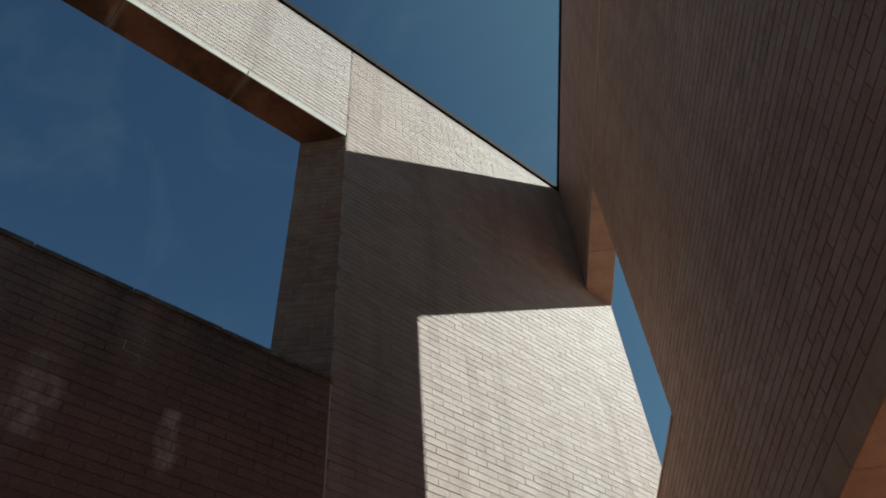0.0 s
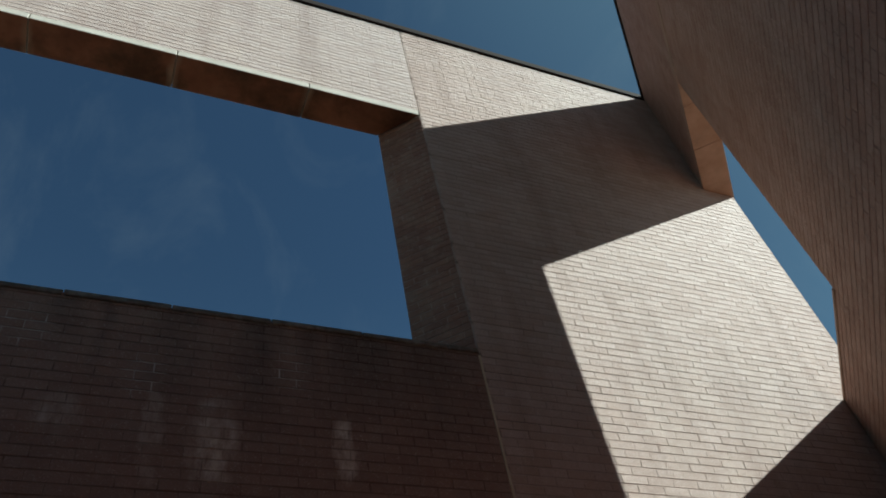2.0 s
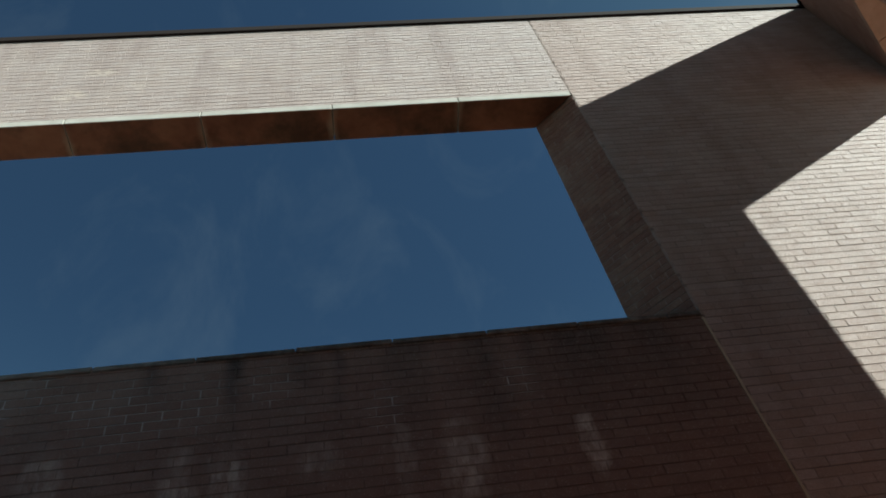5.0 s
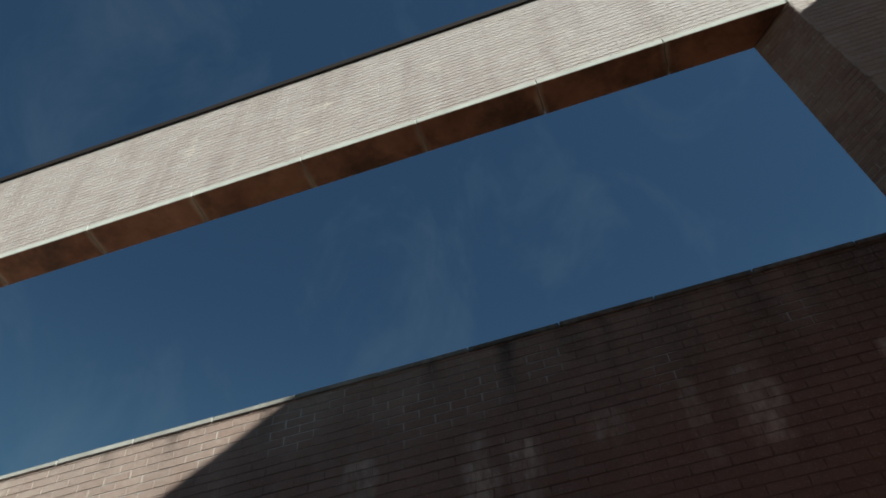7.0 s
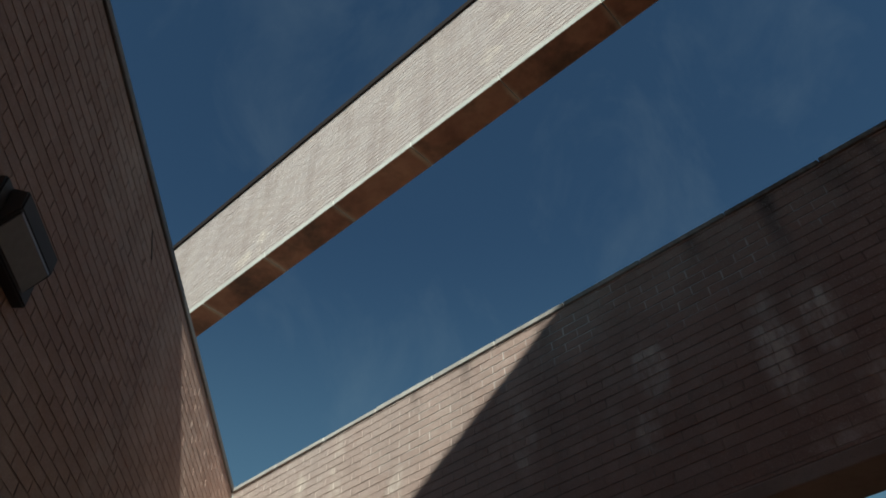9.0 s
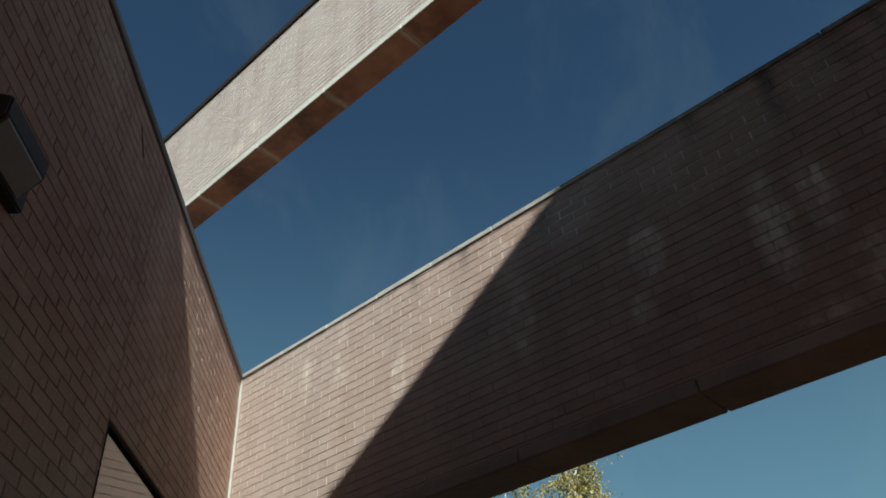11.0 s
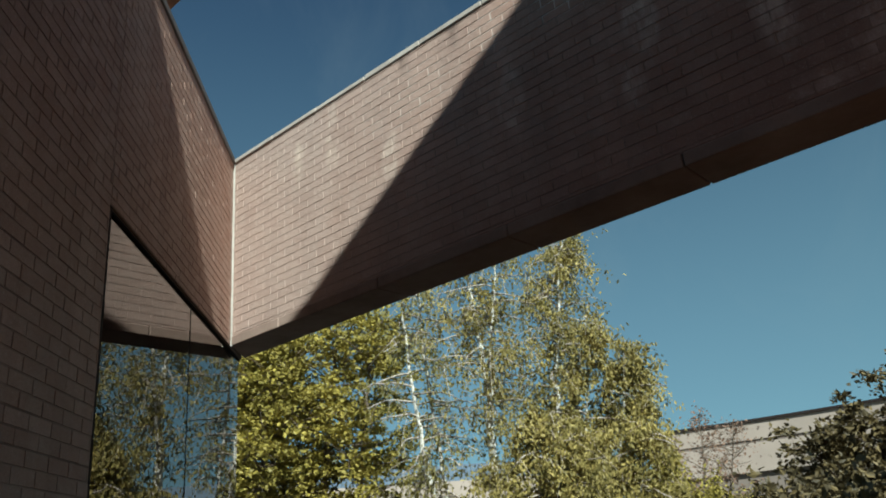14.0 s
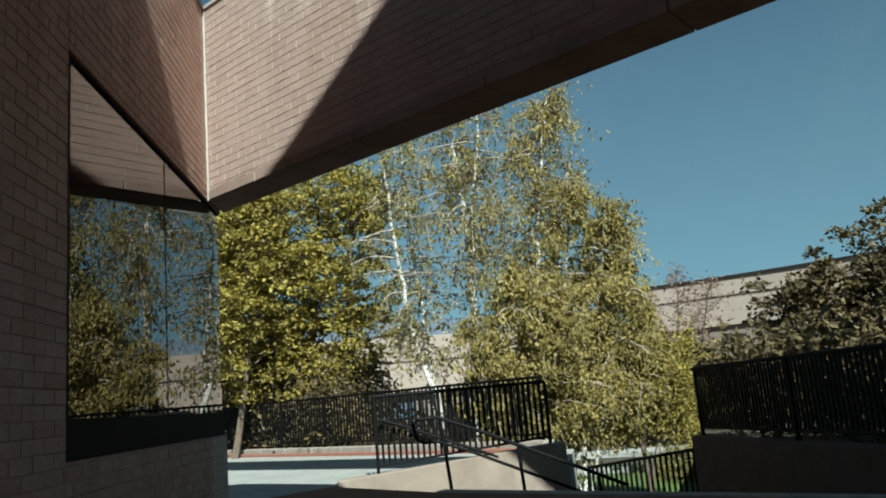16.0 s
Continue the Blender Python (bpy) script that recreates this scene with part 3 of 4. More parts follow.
def window():
    """The corner window of the low wing."""
    win = group("window_1", "large dark-framed window with reflective glass", "window", "structure")
    s0, s1, z0, z1 = -W_T * 1.414, 2.92, 0.83, 2.80
    o0, o1 = -0.11, -0.05
    zs = 1.02

    def bar(name, u0, u1, za, zb, oa=o0, ob=o1, label=""):
        bm = bmesh.new()
        F_A.box(bm, u0, u1, oa, ob, za, zb)
        part(name, bevel(bm, 0.003), M_FRAME, win, label)

    bar("window_frame", s1 - 0.03, s1 - 0.002, z0 + 0.01, z1 - 0.002, -0.12, -0.002)
    bar("window_frame", s0 + 0.002, s1 - 0.032, z1 - 0.016, z1 - 0.002, -0.12, -0.016)
    bar("window_sill", s0 + 0.002, s1 - 0.032, z0 + 0.002, zs, -0.14, -0.02, "dark metal spandrel below the glass")
    bar("mullion", 1.190, 1.204, zs + 0.001, z1 - 0.017, -0.041, -0.029)
    for a, b in ((s0 + 0.004, 1.189), (1.205, s1 - 0.033)):
        bm = bmesh.new()
        F_A.box(bm, a, b, -0.040, -0.032, zs + 0.002, z1 - 0.018)
        g = part("pane", bm, M_GLASS, win, "reflective glass pane")
        g.visible_shadow = False


window()


def low_wing():
    """Roof and dark inside of the low wing behind the west wall."""
    n = F_A
    bm = bmesh.new()
    n.box(bm, -0.35, A_LEN + 4, -9.0, -0.36, B1 - 0.30, B1 - 0.10)
    tagged(part("ceiling", bm, M_ROOF), "flat roof slab of the low wing", "ceiling", kind="structure")
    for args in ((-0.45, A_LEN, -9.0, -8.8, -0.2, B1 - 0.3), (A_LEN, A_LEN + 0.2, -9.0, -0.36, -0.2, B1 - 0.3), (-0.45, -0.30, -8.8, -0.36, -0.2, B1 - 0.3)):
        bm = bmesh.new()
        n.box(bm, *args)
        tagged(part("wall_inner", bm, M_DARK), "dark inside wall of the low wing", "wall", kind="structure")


low_wing()


# ---- terrace ----
def slab(name, foot, z0, z1, mat, label, category, kind="structure"):
    bm = bmesh.new()
    prism(bm, ccw(foot), z0, z1)
    return tagged(part(name, bm, mat), label, category, kind=kind)


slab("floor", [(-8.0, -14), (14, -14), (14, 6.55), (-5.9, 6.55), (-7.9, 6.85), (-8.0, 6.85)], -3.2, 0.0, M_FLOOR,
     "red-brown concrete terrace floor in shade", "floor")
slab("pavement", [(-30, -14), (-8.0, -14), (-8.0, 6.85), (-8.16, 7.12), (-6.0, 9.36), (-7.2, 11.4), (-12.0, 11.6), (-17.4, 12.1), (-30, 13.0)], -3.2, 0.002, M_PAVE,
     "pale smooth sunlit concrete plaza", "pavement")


def edge_stones(name, pts, width, z0, z1, mat, label, step=1.2):
    """A kerb of single stones along a line of points."""
    kerb = group(name, label, "kerb", "structure")
    for (x0, y0), (x1, y1) in zip(pts, pts[1:]):
        d = Vector((x1 - x0, y1 - y0))
        f = Frame((x0, y0), d.normalized(), (-d.y, d.x))
        k = max(1, round(d.length / step))
        for i in range(k):
            bm = bmesh.new()
            f.box(bm, d.length * i / k + 0.003, d.length * (i + 1) / k - 0.003, -width / 2, width / 2, z0, z1)
            part("kerb_stone", bevel(bm, 0.012), mat, kerb)
    return kerb


edge_stones("kerb_far", [(-30, 12.9), (-17.4, 12.0), (-12.0, 11.55), (-7.6, 11.3)], 0.30, -0.1, 0.17, M_KERB, "pale concrete kerb below a fence")
edge_stones("kerb_red", [(-30, 12.62), (-17.4, 11.72), (-12.0, 11.27), (-7.7, 11.02)], 0.12, -0.1, 0.07, M_RED, "faded red painted kerb", 2.4)


def sloped_wall(name, a, b, za, zb, low, thick, mat, label):
    """A wall whose top rises from za at a to zb at b."""
    d = Vector((b[0] - a[0], b[1] - a[1]))
    f = Frame(a, d.normalized(), (d.y, -d.x))
    bm = bmesh.new()
    f.box(bm, 0, d.length, -thick / 2, thick / 2, low, 1.0)
    for v in bm.verts:
        if v.co.z > 0.9:
            k = (Vector((v.co.x, v.co.y)) - Vector(a)).dot(d) / d.length_squared
            v.co.z = za + (zb - za) * k
    return tagged(part(name, bevel(bm, 0.012), mat), label, "wall", kind="structure")


M_WARM = concrete_material("warm_concrete", (0.24, 0.185, 0.145), (0.32, 0.255, 0.205), 3.0)
sloped_wall("wall_stair", (-8.21, 7.16), (-6.03, 9.34), 0.035, 0.285, -1.8, 0.24, M_WARM, "tan concrete stair wall with a sloping top")
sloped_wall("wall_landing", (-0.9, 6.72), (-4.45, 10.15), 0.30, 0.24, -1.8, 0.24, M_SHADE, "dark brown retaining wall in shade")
edge_stones("kerb_stair", [(-1.0, 6.62), (-5.9, 6.62)], 0.16, -0.6, 0.012, M_KERB, "concrete nosing at the terrace edge")
slab("planter_bed", [(-0.8, 6.85), (9, 6.85), (9, 30), (-12, 30), (-4.6, 10.3)], -1.8, 0.16, M_SOIL, "raised planting bed with dark soil", "planting bed")

# stairs that go down beside the sloping wall
stairs = group("stairs", "concrete steps going down from the terrace", "stairs", "structure")
f_st = Frame((-7.93, 7.18), (1, 1), (1, -1))
for i in range(9):
    bm = bmesh.new()
    f_st.box(bm, 0.55 + 0.30 * i, 0.55 + 0.30 * (i + 1) + 0.02, 0.13, 4.4, -1.8, -0.17 * (i + 1))
    part("step", bevel(bm, 0.008), M_WARM, stairs)


# ---- fences and rails ----
def tube(bm, pts, r, n=8):
    """A round bar along points."""
    rings = []
    for i, p in enumerate(pts):
        p = Vector(p)
        a = (Vector(pts[min(i + 1, len(pts) - 1)]) - Vector(pts[max(i - 1, 0)])).normalized()
        side = a.cross(Vector((0.31, 0.17, 0.93))).normalized()
        up = side.cross(a)
        rr = r[i] if isinstance(r, (list, tuple)) else r
        rings.append([bm.verts.new(p + (side * math.cos(k * math.tau / n) + up * math.sin(k * math.tau / n)) * rr) for k in range(n)])
    for a, b in zip(rings, rings[1:]):
        for k in range(n):
            bm.faces.new((a[k], a[(k + 1) % n], b[(k + 1) % n], b[k]))
    bm.faces.new(rings[0][::-1])
    bm.faces.new(rings[-1])
    return bm


def unit_bar():
    bm = bmesh.new()
    prism(bm, [(-0.017, -0.009), (0.017, -0.009), (0.017, 0.009), (-0.017, 0.009)], 0.0, 1.0)
    me = bpy.data.meshes.new("picket")
    bm.to_mesh(me)
    bm.free()
    me.materials.append(M_PAINT)
    return me


BAR = unit_bar()


def fence(a, b, za, zb, ta, tb, label, gap=0.078, every=1.9):
    """A steel fence of upright bars from a to b; za, zb: foot; ta, tb: top."""
    d = Vector((b[0] - a[0], b[1] - a[1]))
    ang = math.degrees(math.atan2(d.y, d.x))
    fe = tagged(group("fence", label, "fence", place=(a[0], a[1], za)), group="black steel fences")
    inv = Matrix.Translation((-a[0], -a[1], -za))

    def z_at(p, q, k):
        return p + (q - p) * k

    def child(ob):
        ob.parent = fe
        ob.matrix_parent_inverse = inv
        return ob

    n = max(1, round(d.length / every))
    for i in range(n + 1):
        k = i / n
        bm = bmesh.new()
        f = Frame(a, d.normalized(), (-d.y, d.x))
        f.box(bm, d.length * k - 0.022, d.length * k + 0.022, -0.022, 0.022, z_at(za, zb, k), z_at(ta, tb, k) - 0.005)
        child(part("post", bevel(bm, 0.004), M_PAINT))
    for name, r, off_a, off_b in (("top_rail", 0.024, ta, tb), ("bottom_rail", 0.016, za + 0.10, zb + 0.10)):
        bm = bmesh.new()
        tube(bm, [(*a, off_a), (*b, off_b)], r, 8)
        child(part(name, bm, M_PAINT))
    m = int(d.length / gap)
    for i in range(1, m):
        k = i / m
        ob = new("picket", BAR)
        z0, z1 = z_at(za, zb, k) + 0.10, z_at(ta, tb, k) - 0.01
        ob.matrix_world = pose(a[0] + d.x * k, a[1] + d.y * k, z0, 0, 0, ang) @ Matrix.Diagonal((1, 1, z1 - z0, 1))
        child(ob)
    return fe


fence((-7.82, 7.55), (-6.16, 9.21), 0.075, 0.265, 1.09, 1.10, "black steel bar fence on the sloping stair wall")
fence((-0.95, 6.77), (-4.36, 10.06), 0.30, 0.24, 1.10, 1.10, "black steel bar fence on the shaded retaining wall")
fence((-17.4, 12.0), (-12.0, 11.55), 0.17, 0.17, 1.26, 1.24, "black steel bar fence on the far kerb", 0.11)
fence((-12.0, 11.55), (-7.7, 11.3), 0.17, 0.17, 1.24, 1.22, "black steel bar fence on the far kerb", 0.11)
fence((-26.0, 12.6), (-17.4, 12.0), 0.17, 0.17, 1.26, 1.26, "black steel bar fence on the far kerb", 0.11)
fence((-4.75, 10.55), (-6.85, 11.2), -0.85, -1.25, 0.02, -0.28, "black steel stair guard on the lower flight", 0.10)


def handrail(origin, length, drop, label, wall_side=False):
    """A double stair rail with a looped end."""
    hr = group("handrail", label, "handrail", place=(*origin, -0.1))
    inv = Matrix.Translation((-origin[0], -origin[1], 0.1))
    f = Frame(origin, (1, 1), (1, -1))

    def child(ob):
        ob.parent = hr
        ob.matrix_parent_inverse = inv

    z = 0.78
    top = [f.at(-0.30, z - 0.22), f.at(-0.33, z - 0.05), f.at(-0.27, z - 0.005), f.at(-0.05, z)] + [f.at(length * i / 6, z - drop * i / 6) for i in range(1, 7)]
    if wall_side:
        top = top[3:]
    bm = bmesh.new()
    tube(bm, top, 0.022, 8)
    child(part("upper_rail", bm, M_PAINT))
    if wall_side:
        for k in (0.1, 0.5, 0.9):
            bm = bmesh.new()
            p = f.at(length * k, z - drop * k)
            tube(bm, [p, p + Vector((0, 0, -0.05)), p + Vector((-0.12, 0.12, -0.05))], 0.009, 6)
            child(part("bracket", bm, M_PAINT))
        return
    low = [f.at(-0.30, z - 0.22), f.at(-0.22, z - 0.27), f.at(-0.05, z - 0.27)] + [f.at(length * i / 6, z - 0.27 - drop * i / 6) for i in range(1, 7)]
    bm = bmesh.new()
    tube(bm, low, 0.018, 8)
    child(part("lower_rail", bm, M_PAINT))
    for k, lean in ((0.0, 0.06), (0.42, 0.03), (0.85, 0.03)):
        bm = bmesh.new()
        zt = z - drop * k
        tube(bm, [f.at(length * k + lean * 1.2, zt - 1.05), f.at(length * k - 0.02, zt - 0.01)], 0.02, 8)
        child(part("post", bm, M_PAINT))


handrail((-6.0, 6.85), 2.05, 0.93, "black tubular steel stair handrail with two rails")
handrail((-7.67, 7.55), 1.5, 0.62, "black tubular steel handrail on brackets beside the fence", True)


# ---- wall lamp ----
def wall_lamp():
    s0, s1, z0, z1 = 4.30, 4.75, 2.97, 3.21
    lamp = group("wall_lamp", "dark bronze box wall lamp on the brick wall", "lamp", place=F_A.at(4.525, 3.09, 0.0))
    inv = Matrix.Translation(-F_A.at(4.525, 3.09, 0.0))

    def child(ob):
        ob.parent = lamp
        ob.matrix_parent_inverse = inv

    bm = bmesh.new()
    F_A.box(bm, s0, s1, -0.005, 0.05, z0, z1)
    child(part("back_box", bevel(bm, 0.008, 2), M_LAMP))
    bm = bmesh.new()
    F_A.box(bm, s0 + 0.05, s1 - 0.05, 0.05, 0.12, z0 + 0.03, z1 - 0.01)
    for v in bm.verts:
        rel = v.co - F_A.o
        if rel.dot(F_A.n) > 0.08:
            v.co.z = z0 + 0.12 if v.co.z < z0 + 0.15 else z1 - 0.03
    child(part("hood", bevel(bm, 0.008, 2), M_LAMP))
    bm = bmesh.new()
    lo = [F_A.at(u, z, o) for u, z, o in ((s0 + 0.07, z0 + 0.018, 0.055), (s1 - 0.07, z0 + 0.018, 0.055), (s1 - 0.07, z0 + 0.108, 0.118), (s0 + 0.07, z0 + 0.108, 0.118))]
    hi = [p + Vector((0, 0, 0.012)) for p in lo]
    vs = [bm.verts.new(p) for p in lo + hi]
    for q in ((0, 1, 2, 3), (7, 6, 5, 4), (0, 4, 5, 1), (1, 5, 6, 2), (2, 6, 7, 3), (3, 7, 4, 0)):
        bm.faces.new([vs[i] for i in q])
    bmesh.ops.recalc_face_normals(bm, faces=bm.faces)
    child(part("lens", bm, M_LENS, None, "grey prismatic lens, unlit"))


wall_lamp()


# ---- trees ----
def leaf_cloud(points, size, rng, droop=0.3, aspect=0.6, level=0.0):
    """Small folded leaves at the points; level: how far they lie flat."""
    n = len(points)
    p = np.array(points)
    ax = rng.normal(size=(n, 3))
    ax[:, 2] = ax[:, 2] * (1 - level) - droop * 2
    ax /= np.linalg.norm(ax, axis=1)[:, None]
    side = rng.normal(size=(n, 3))
    side[:, 2] *= 1 - level
    sd = np.cross(ax, side + np.cross(ax, np.array([0, 0, 1.0])) * 0.01)
    if level:
        sd = sd * (1 - level) + np.cross(ax, np.array([0, 0, 1.0])) * level
    sd /= np.linalg.norm(sd, axis=1)[:, None] + 1e-9
    nm = np.cross(ax, sd)
    s = size * rng.uniform(0.6, 1.3, n)[:, None]
    quad = np.stack([p, p + ax * s * 0.5 + sd * s * aspect * 0.5 + nm * s * 0.12, p + ax * s, p + ax * s * 0.5 - sd * s * aspect * 0.5 + nm * s * 0.12], 1)
    verts = quad.reshape(-1, 3)
    faces = np.arange(4 * n).reshape(-1, 4)
    return verts.tolist(), faces.tolist()


def along(points, k):
    """The place at share k of a line of points."""
    q = k * (len(points) - 1)
    i = min(int(q), len(points) - 2)
    return points[i].lerp(points[i + 1], q - i)


def tree(name, label, base, stems, leaves, leaf_size, m_bark, m_leaf, seed, reach=1.6, droop=0.3, first=0.25, thick=0.11, twigs=9, spread=0.28, shape=0.5, clump=0.0, per_metre=5.5, aspect=0.6, limb=0.020):
    """stems: (top offset x, y, height, bend) or a line of points. reach: longest branch. clump: leaves gather in flat tufts of that radius."""
    rng = np.random.default_rng(seed)
    t = tagged(group(name, label, "tree", place=base), group="garden trees")
    b = Vector(base)
    bm_t, bm_l, pts = bmesh.new(), bmesh.new(), []
    lines = []
    for stem in stems:
        if isinstance(stem[0], tuple):
            ctrl = [Vector(q) for q in stem]
            n = 4 * (len(ctrl) - 1)
            path = [along(ctrl, i / n) + Vector((rng.normal(), rng.normal(), 0)) * 0.025 for i in range(n + 1)]
        else:
            ox, oy, h, bend = stem
            wob = rng.normal(size=2) * 0.12
            path = [b + Vector((ox * k ** bend + wob[0] * math.sin(k * 5), oy * k ** bend + wob[1] * math.sin(k * 4), h * k)) for k in [i / 8 for i in range(9)]]
        lines.append(path)
    whole = sum(p[-1].z - p[0].z for p in lines)
    for path in lines:
        h = path[-1].z - path[0].z
        n = len(path) - 1
        tube(bm_t, path, [thick * (h / 8) * (1 - 0.85 * i / n) for i in range(n + 1)], 7)
        count = int(h * per_metre)
        share = leaves * h / whole
        for j in range(count):
            k = first + (1 - first) * (j + rng.uniform(0, 1)) / count
            p = along(path, min(k, 1.0))
            az = rng.uniform(0, math.tau)
            crown = math.sin(math.pi * min(1.0, (k - first) / (1 - first) * 0.86 + 0.14)) ** shape
            ln = reach * crown * rng.uniform(0.55, 1.15)
            up = rng.uniform(0.15, 0.8) - droop * 0.4
            d = Vector((math.cos(az), math.sin(az), up)).normalized()
            br = [p]
            for q in range(1, 6):
                d2 = d + Vector((rng.normal() * 0.16, rng.normal() * 0.16, rng.normal() * 0.12 - droop * 0.16 * q))
                br.append(br[-1] + d2.normalized() * ln / 5)
            tube(bm_l, br, [limb * (1 - 0.16 * q) + 0.004 for q in range(6)], 4)
            for w in range(twigs):
                q = rng.uniform(1.0, 5.0)
                o = along(br, q / 5)
                e = o + Vector(rng.normal(size=3) * spread) + Vector((0, 0, -droop * 0.55 * rng.uniform(0.2, 1.2)))
                if w % 3 == 0:
                    tube(bm_l, [o, o.lerp(e, 0.5) + Vector((0, 0, 0.03)), e], [0.007, 0.005, 0.003], 3)
                r = clump * rng.uniform(0.6, 1.3)
                for _ in range(max(2, int(share / (count * twigs) * rng.uniform(0.5, 1.5)))):
                    if clump:
                        g = rng.normal(size=3) * r * 0.6
                        pts.append(e + Vector((g[0], g[1], abs(g[2]) * 0.5 - 0.25 * r * (g[0] * g[0] + g[1] * g[1]) / (r * r))))
                    else:
                        pts.append(o.lerp(e, rng.uniform(0.1, 1.05)) + Vector(rng.normal(size=3) * spread * 0.28))
    inv = Matrix.Translation(-b)
    for made in (part("trunk", bm_t, m_bark), part("branchwork", bm_l, M_TWIG if m_bark is M_BIRCH else m_bark)):
        made.parent, made.matrix_parent_inverse = t, inv
    v, f = leaf_cloud(pts, leaf_size, rng, droop, aspect, 0.45 if clump else 0.0)
    crown = obj("crown", v, f, m_leaf)
    crown.parent, crown.matrix_parent_inverse = t, inv
    return t


def polar(az, d, z=-1.6):
    return (d * math.cos(radians(az)), d * math.sin(radians(az)), z)


tree("maple_tree", "yellow-green leafy maple tree behind the fence", polar(140.5, 21), [(0.3, 0.2, 9.0, 1.0), (-1.6, -0.9, 8.2, 0.9), (1.4, 0.9, 8.6, 0.9), (-2.6, -1.8, 7.8, 0.9)],
     42000, 0.125, M_BARK, M_LEAF_YELLOW, 5, reach=2.2, droop=0.12, first=0.38, twigs=6, spread=0.30, clump=0.27)
tree("maple_tree", "yellow-green maple tree beside the low wing", polar(147.0, 20.5), [(0.2, 0.2, 8.6, 1.0), (-1.3, -0.5, 7.4, 0.9), (1.2, 0.7, 8.2, 0.9)],
     26000, 0.125, M_BARK, M_LEAF_YELLOW, 15, reach=2.0, droop=0.12, first=0.40, twigs=6, spread=0.30, clump=0.27)
tree("birch_tree", "leaning white-stemmed birch tree with few olive leaves", (-10.72, 12.25, -1.6),
     [((-10.72, 12.25, -1.6), (-10.78, 12.12, 1.1), (-11.0, 11.93, 1.9), (-11.11, 11.82, 2.9), (-11.22, 11.72, 3.9), (-11.3, 11.65, 5.4), (-11.4, 11.58, 7.0), (-11.5, 11.55, 8.3)),
      ((-10.80, 12.27, -1.6), (-10.95, 12.24, 1.2), (-10.97, 12.23, 2.2), (-11.09, 12.11, 3.7), (-11.19, 12.02, 5.6), (-11.11, 12.10, 7.8))],
     5200, 0.095, M_BIRCH, M_LEAF_BIRCH, 6, reach=1.15, droop=0.75, first=0.30, thick=0.054, twigs=7, spread=0.24, aspect=0.45, limb=0.020, per_metre=4.5)
tree("birch_tree", "tall forked white-stemmed birch tree with olive leaves", (-9.97, 12.3, -1.6),
     [((-9.97, 12.3, -1.6), (-9.93, 12.33, 1.0), (-9.81, 12.42, 3.0), (-9.78, 12.45, 3.85), (-9.84, 12.40, 4.6), (-9.88, 12.36, 5.3), (-9.96, 12.30, 6.2), (-10.03, 12.24, 7.8)),
      ((-9.79, 12.45, 3.75), (-9.71, 12.50, 4.5), (-9.63, 12.56, 5.5), (-9.50, 12.66, 6.4), (-9.40, 12.75, 8.0))],
     7600, 0.095, M_BIRCH, M_LEAF_BRIGHT, 7, reach=1.25, droop=0.75, first=0.34, thick=0.090, twigs=8, spread=0.25, aspect=0.45, limb=0.015)
tree("birch_tree", "slender birch tree with thin hanging olive leaves", (-8.85, 12.9, -1.6),
     [((-8.85, 12.9, -1.6), (-8.82, 12.91, 0.3), (-8.76, 12.95, 2.0), (-8.59, 13.06, 3.7), (-8.45, 13.15, 5.0), (-8.33, 13.23, 5.9), (-8.30, 13.26, 6.6), (-8.05, 13.41, 7.1))],
     7500, 0.095, M_BIRCH, M_LEAF_BRIGHT, 27, reach=1.2, droop=0.7, first=0.26, thick=0.052, twigs=8, spread=0.25, aspect=0.45, limb=0.012, per_metre=8)
tree("birch_tree", "broad weeping birch tree with dense hanging olive leaves", polar(122.0, 16.8), [(0.2, 0.0, 7.2, 1.0), (0.9, 0.5, 6.5, 0.9), (-0.9, -0.4, 5.2, 0.9), (1.2, 0.6, 5.2, 0.8)],
     40000, 0.10, M_BIRCH, M_LEAF_BRIGHT, 8, reach=1.3, droop=0.75, first=0.34, thick=0.06, twigs=9, spread=0.26, aspect=0.45)
tree("birch_tree", "low leafy birch tree with dense olive leaves", polar(126.0, 15.3), [(0.1, 0.1, 5.0, 1.0), (-0.6, -0.3, 4.2, 0.9), (0.8, 0.4, 4.8, 0.9)],
     19000, 0.10, M_BIRCH, M_LEAF_BRIGHT, 28, reach=1.15, droop=0.75, first=0.42, thick=0.06, twigs=9, spread=0.26, aspect=0.45)
tree("small_tree", "bright yellow-green small tree on the lower lawn", polar(117.4, 18.0), [(0.1, 0, 4.2, 1), (0.7, 0.3, 3.0, 0.9), (-0.5, -0.3, 4.2, 0.9)],
     14000, 0.09, M_BARK, M_LEAF_YELLOW, 9, reach=0.85, droop=0.2, first=0.45, thick=0.09)
tree("small_tree", "olive small tree on the lower lawn", polar(114.2, 23.0), [(0.1, 0, 3.7, 1), (0.8, 0.3, 3.3, 0.9), (-0.7, -0.3, 3.2, 0.9)],
     9000, 0.10, M_BARK, M_LEAF_YELLOW, 19, reach=1.1, droop=0.15, first=0.36, thick=0.09)
tree("bare_tree", "bare pinkish tree with sparse buds", polar(114.5, 38), [(0.2, 0, 7.6, 1), (1.6, 0.5, 7.0, 0.9), (-1.4, -0.5, 6.8, 0.9)],
     2600, 0.14, M_BARK, M_LEAF_PINK, 10, reach=1.5, droop=0.0, first=0.3, twigs=8, spread=0.35)
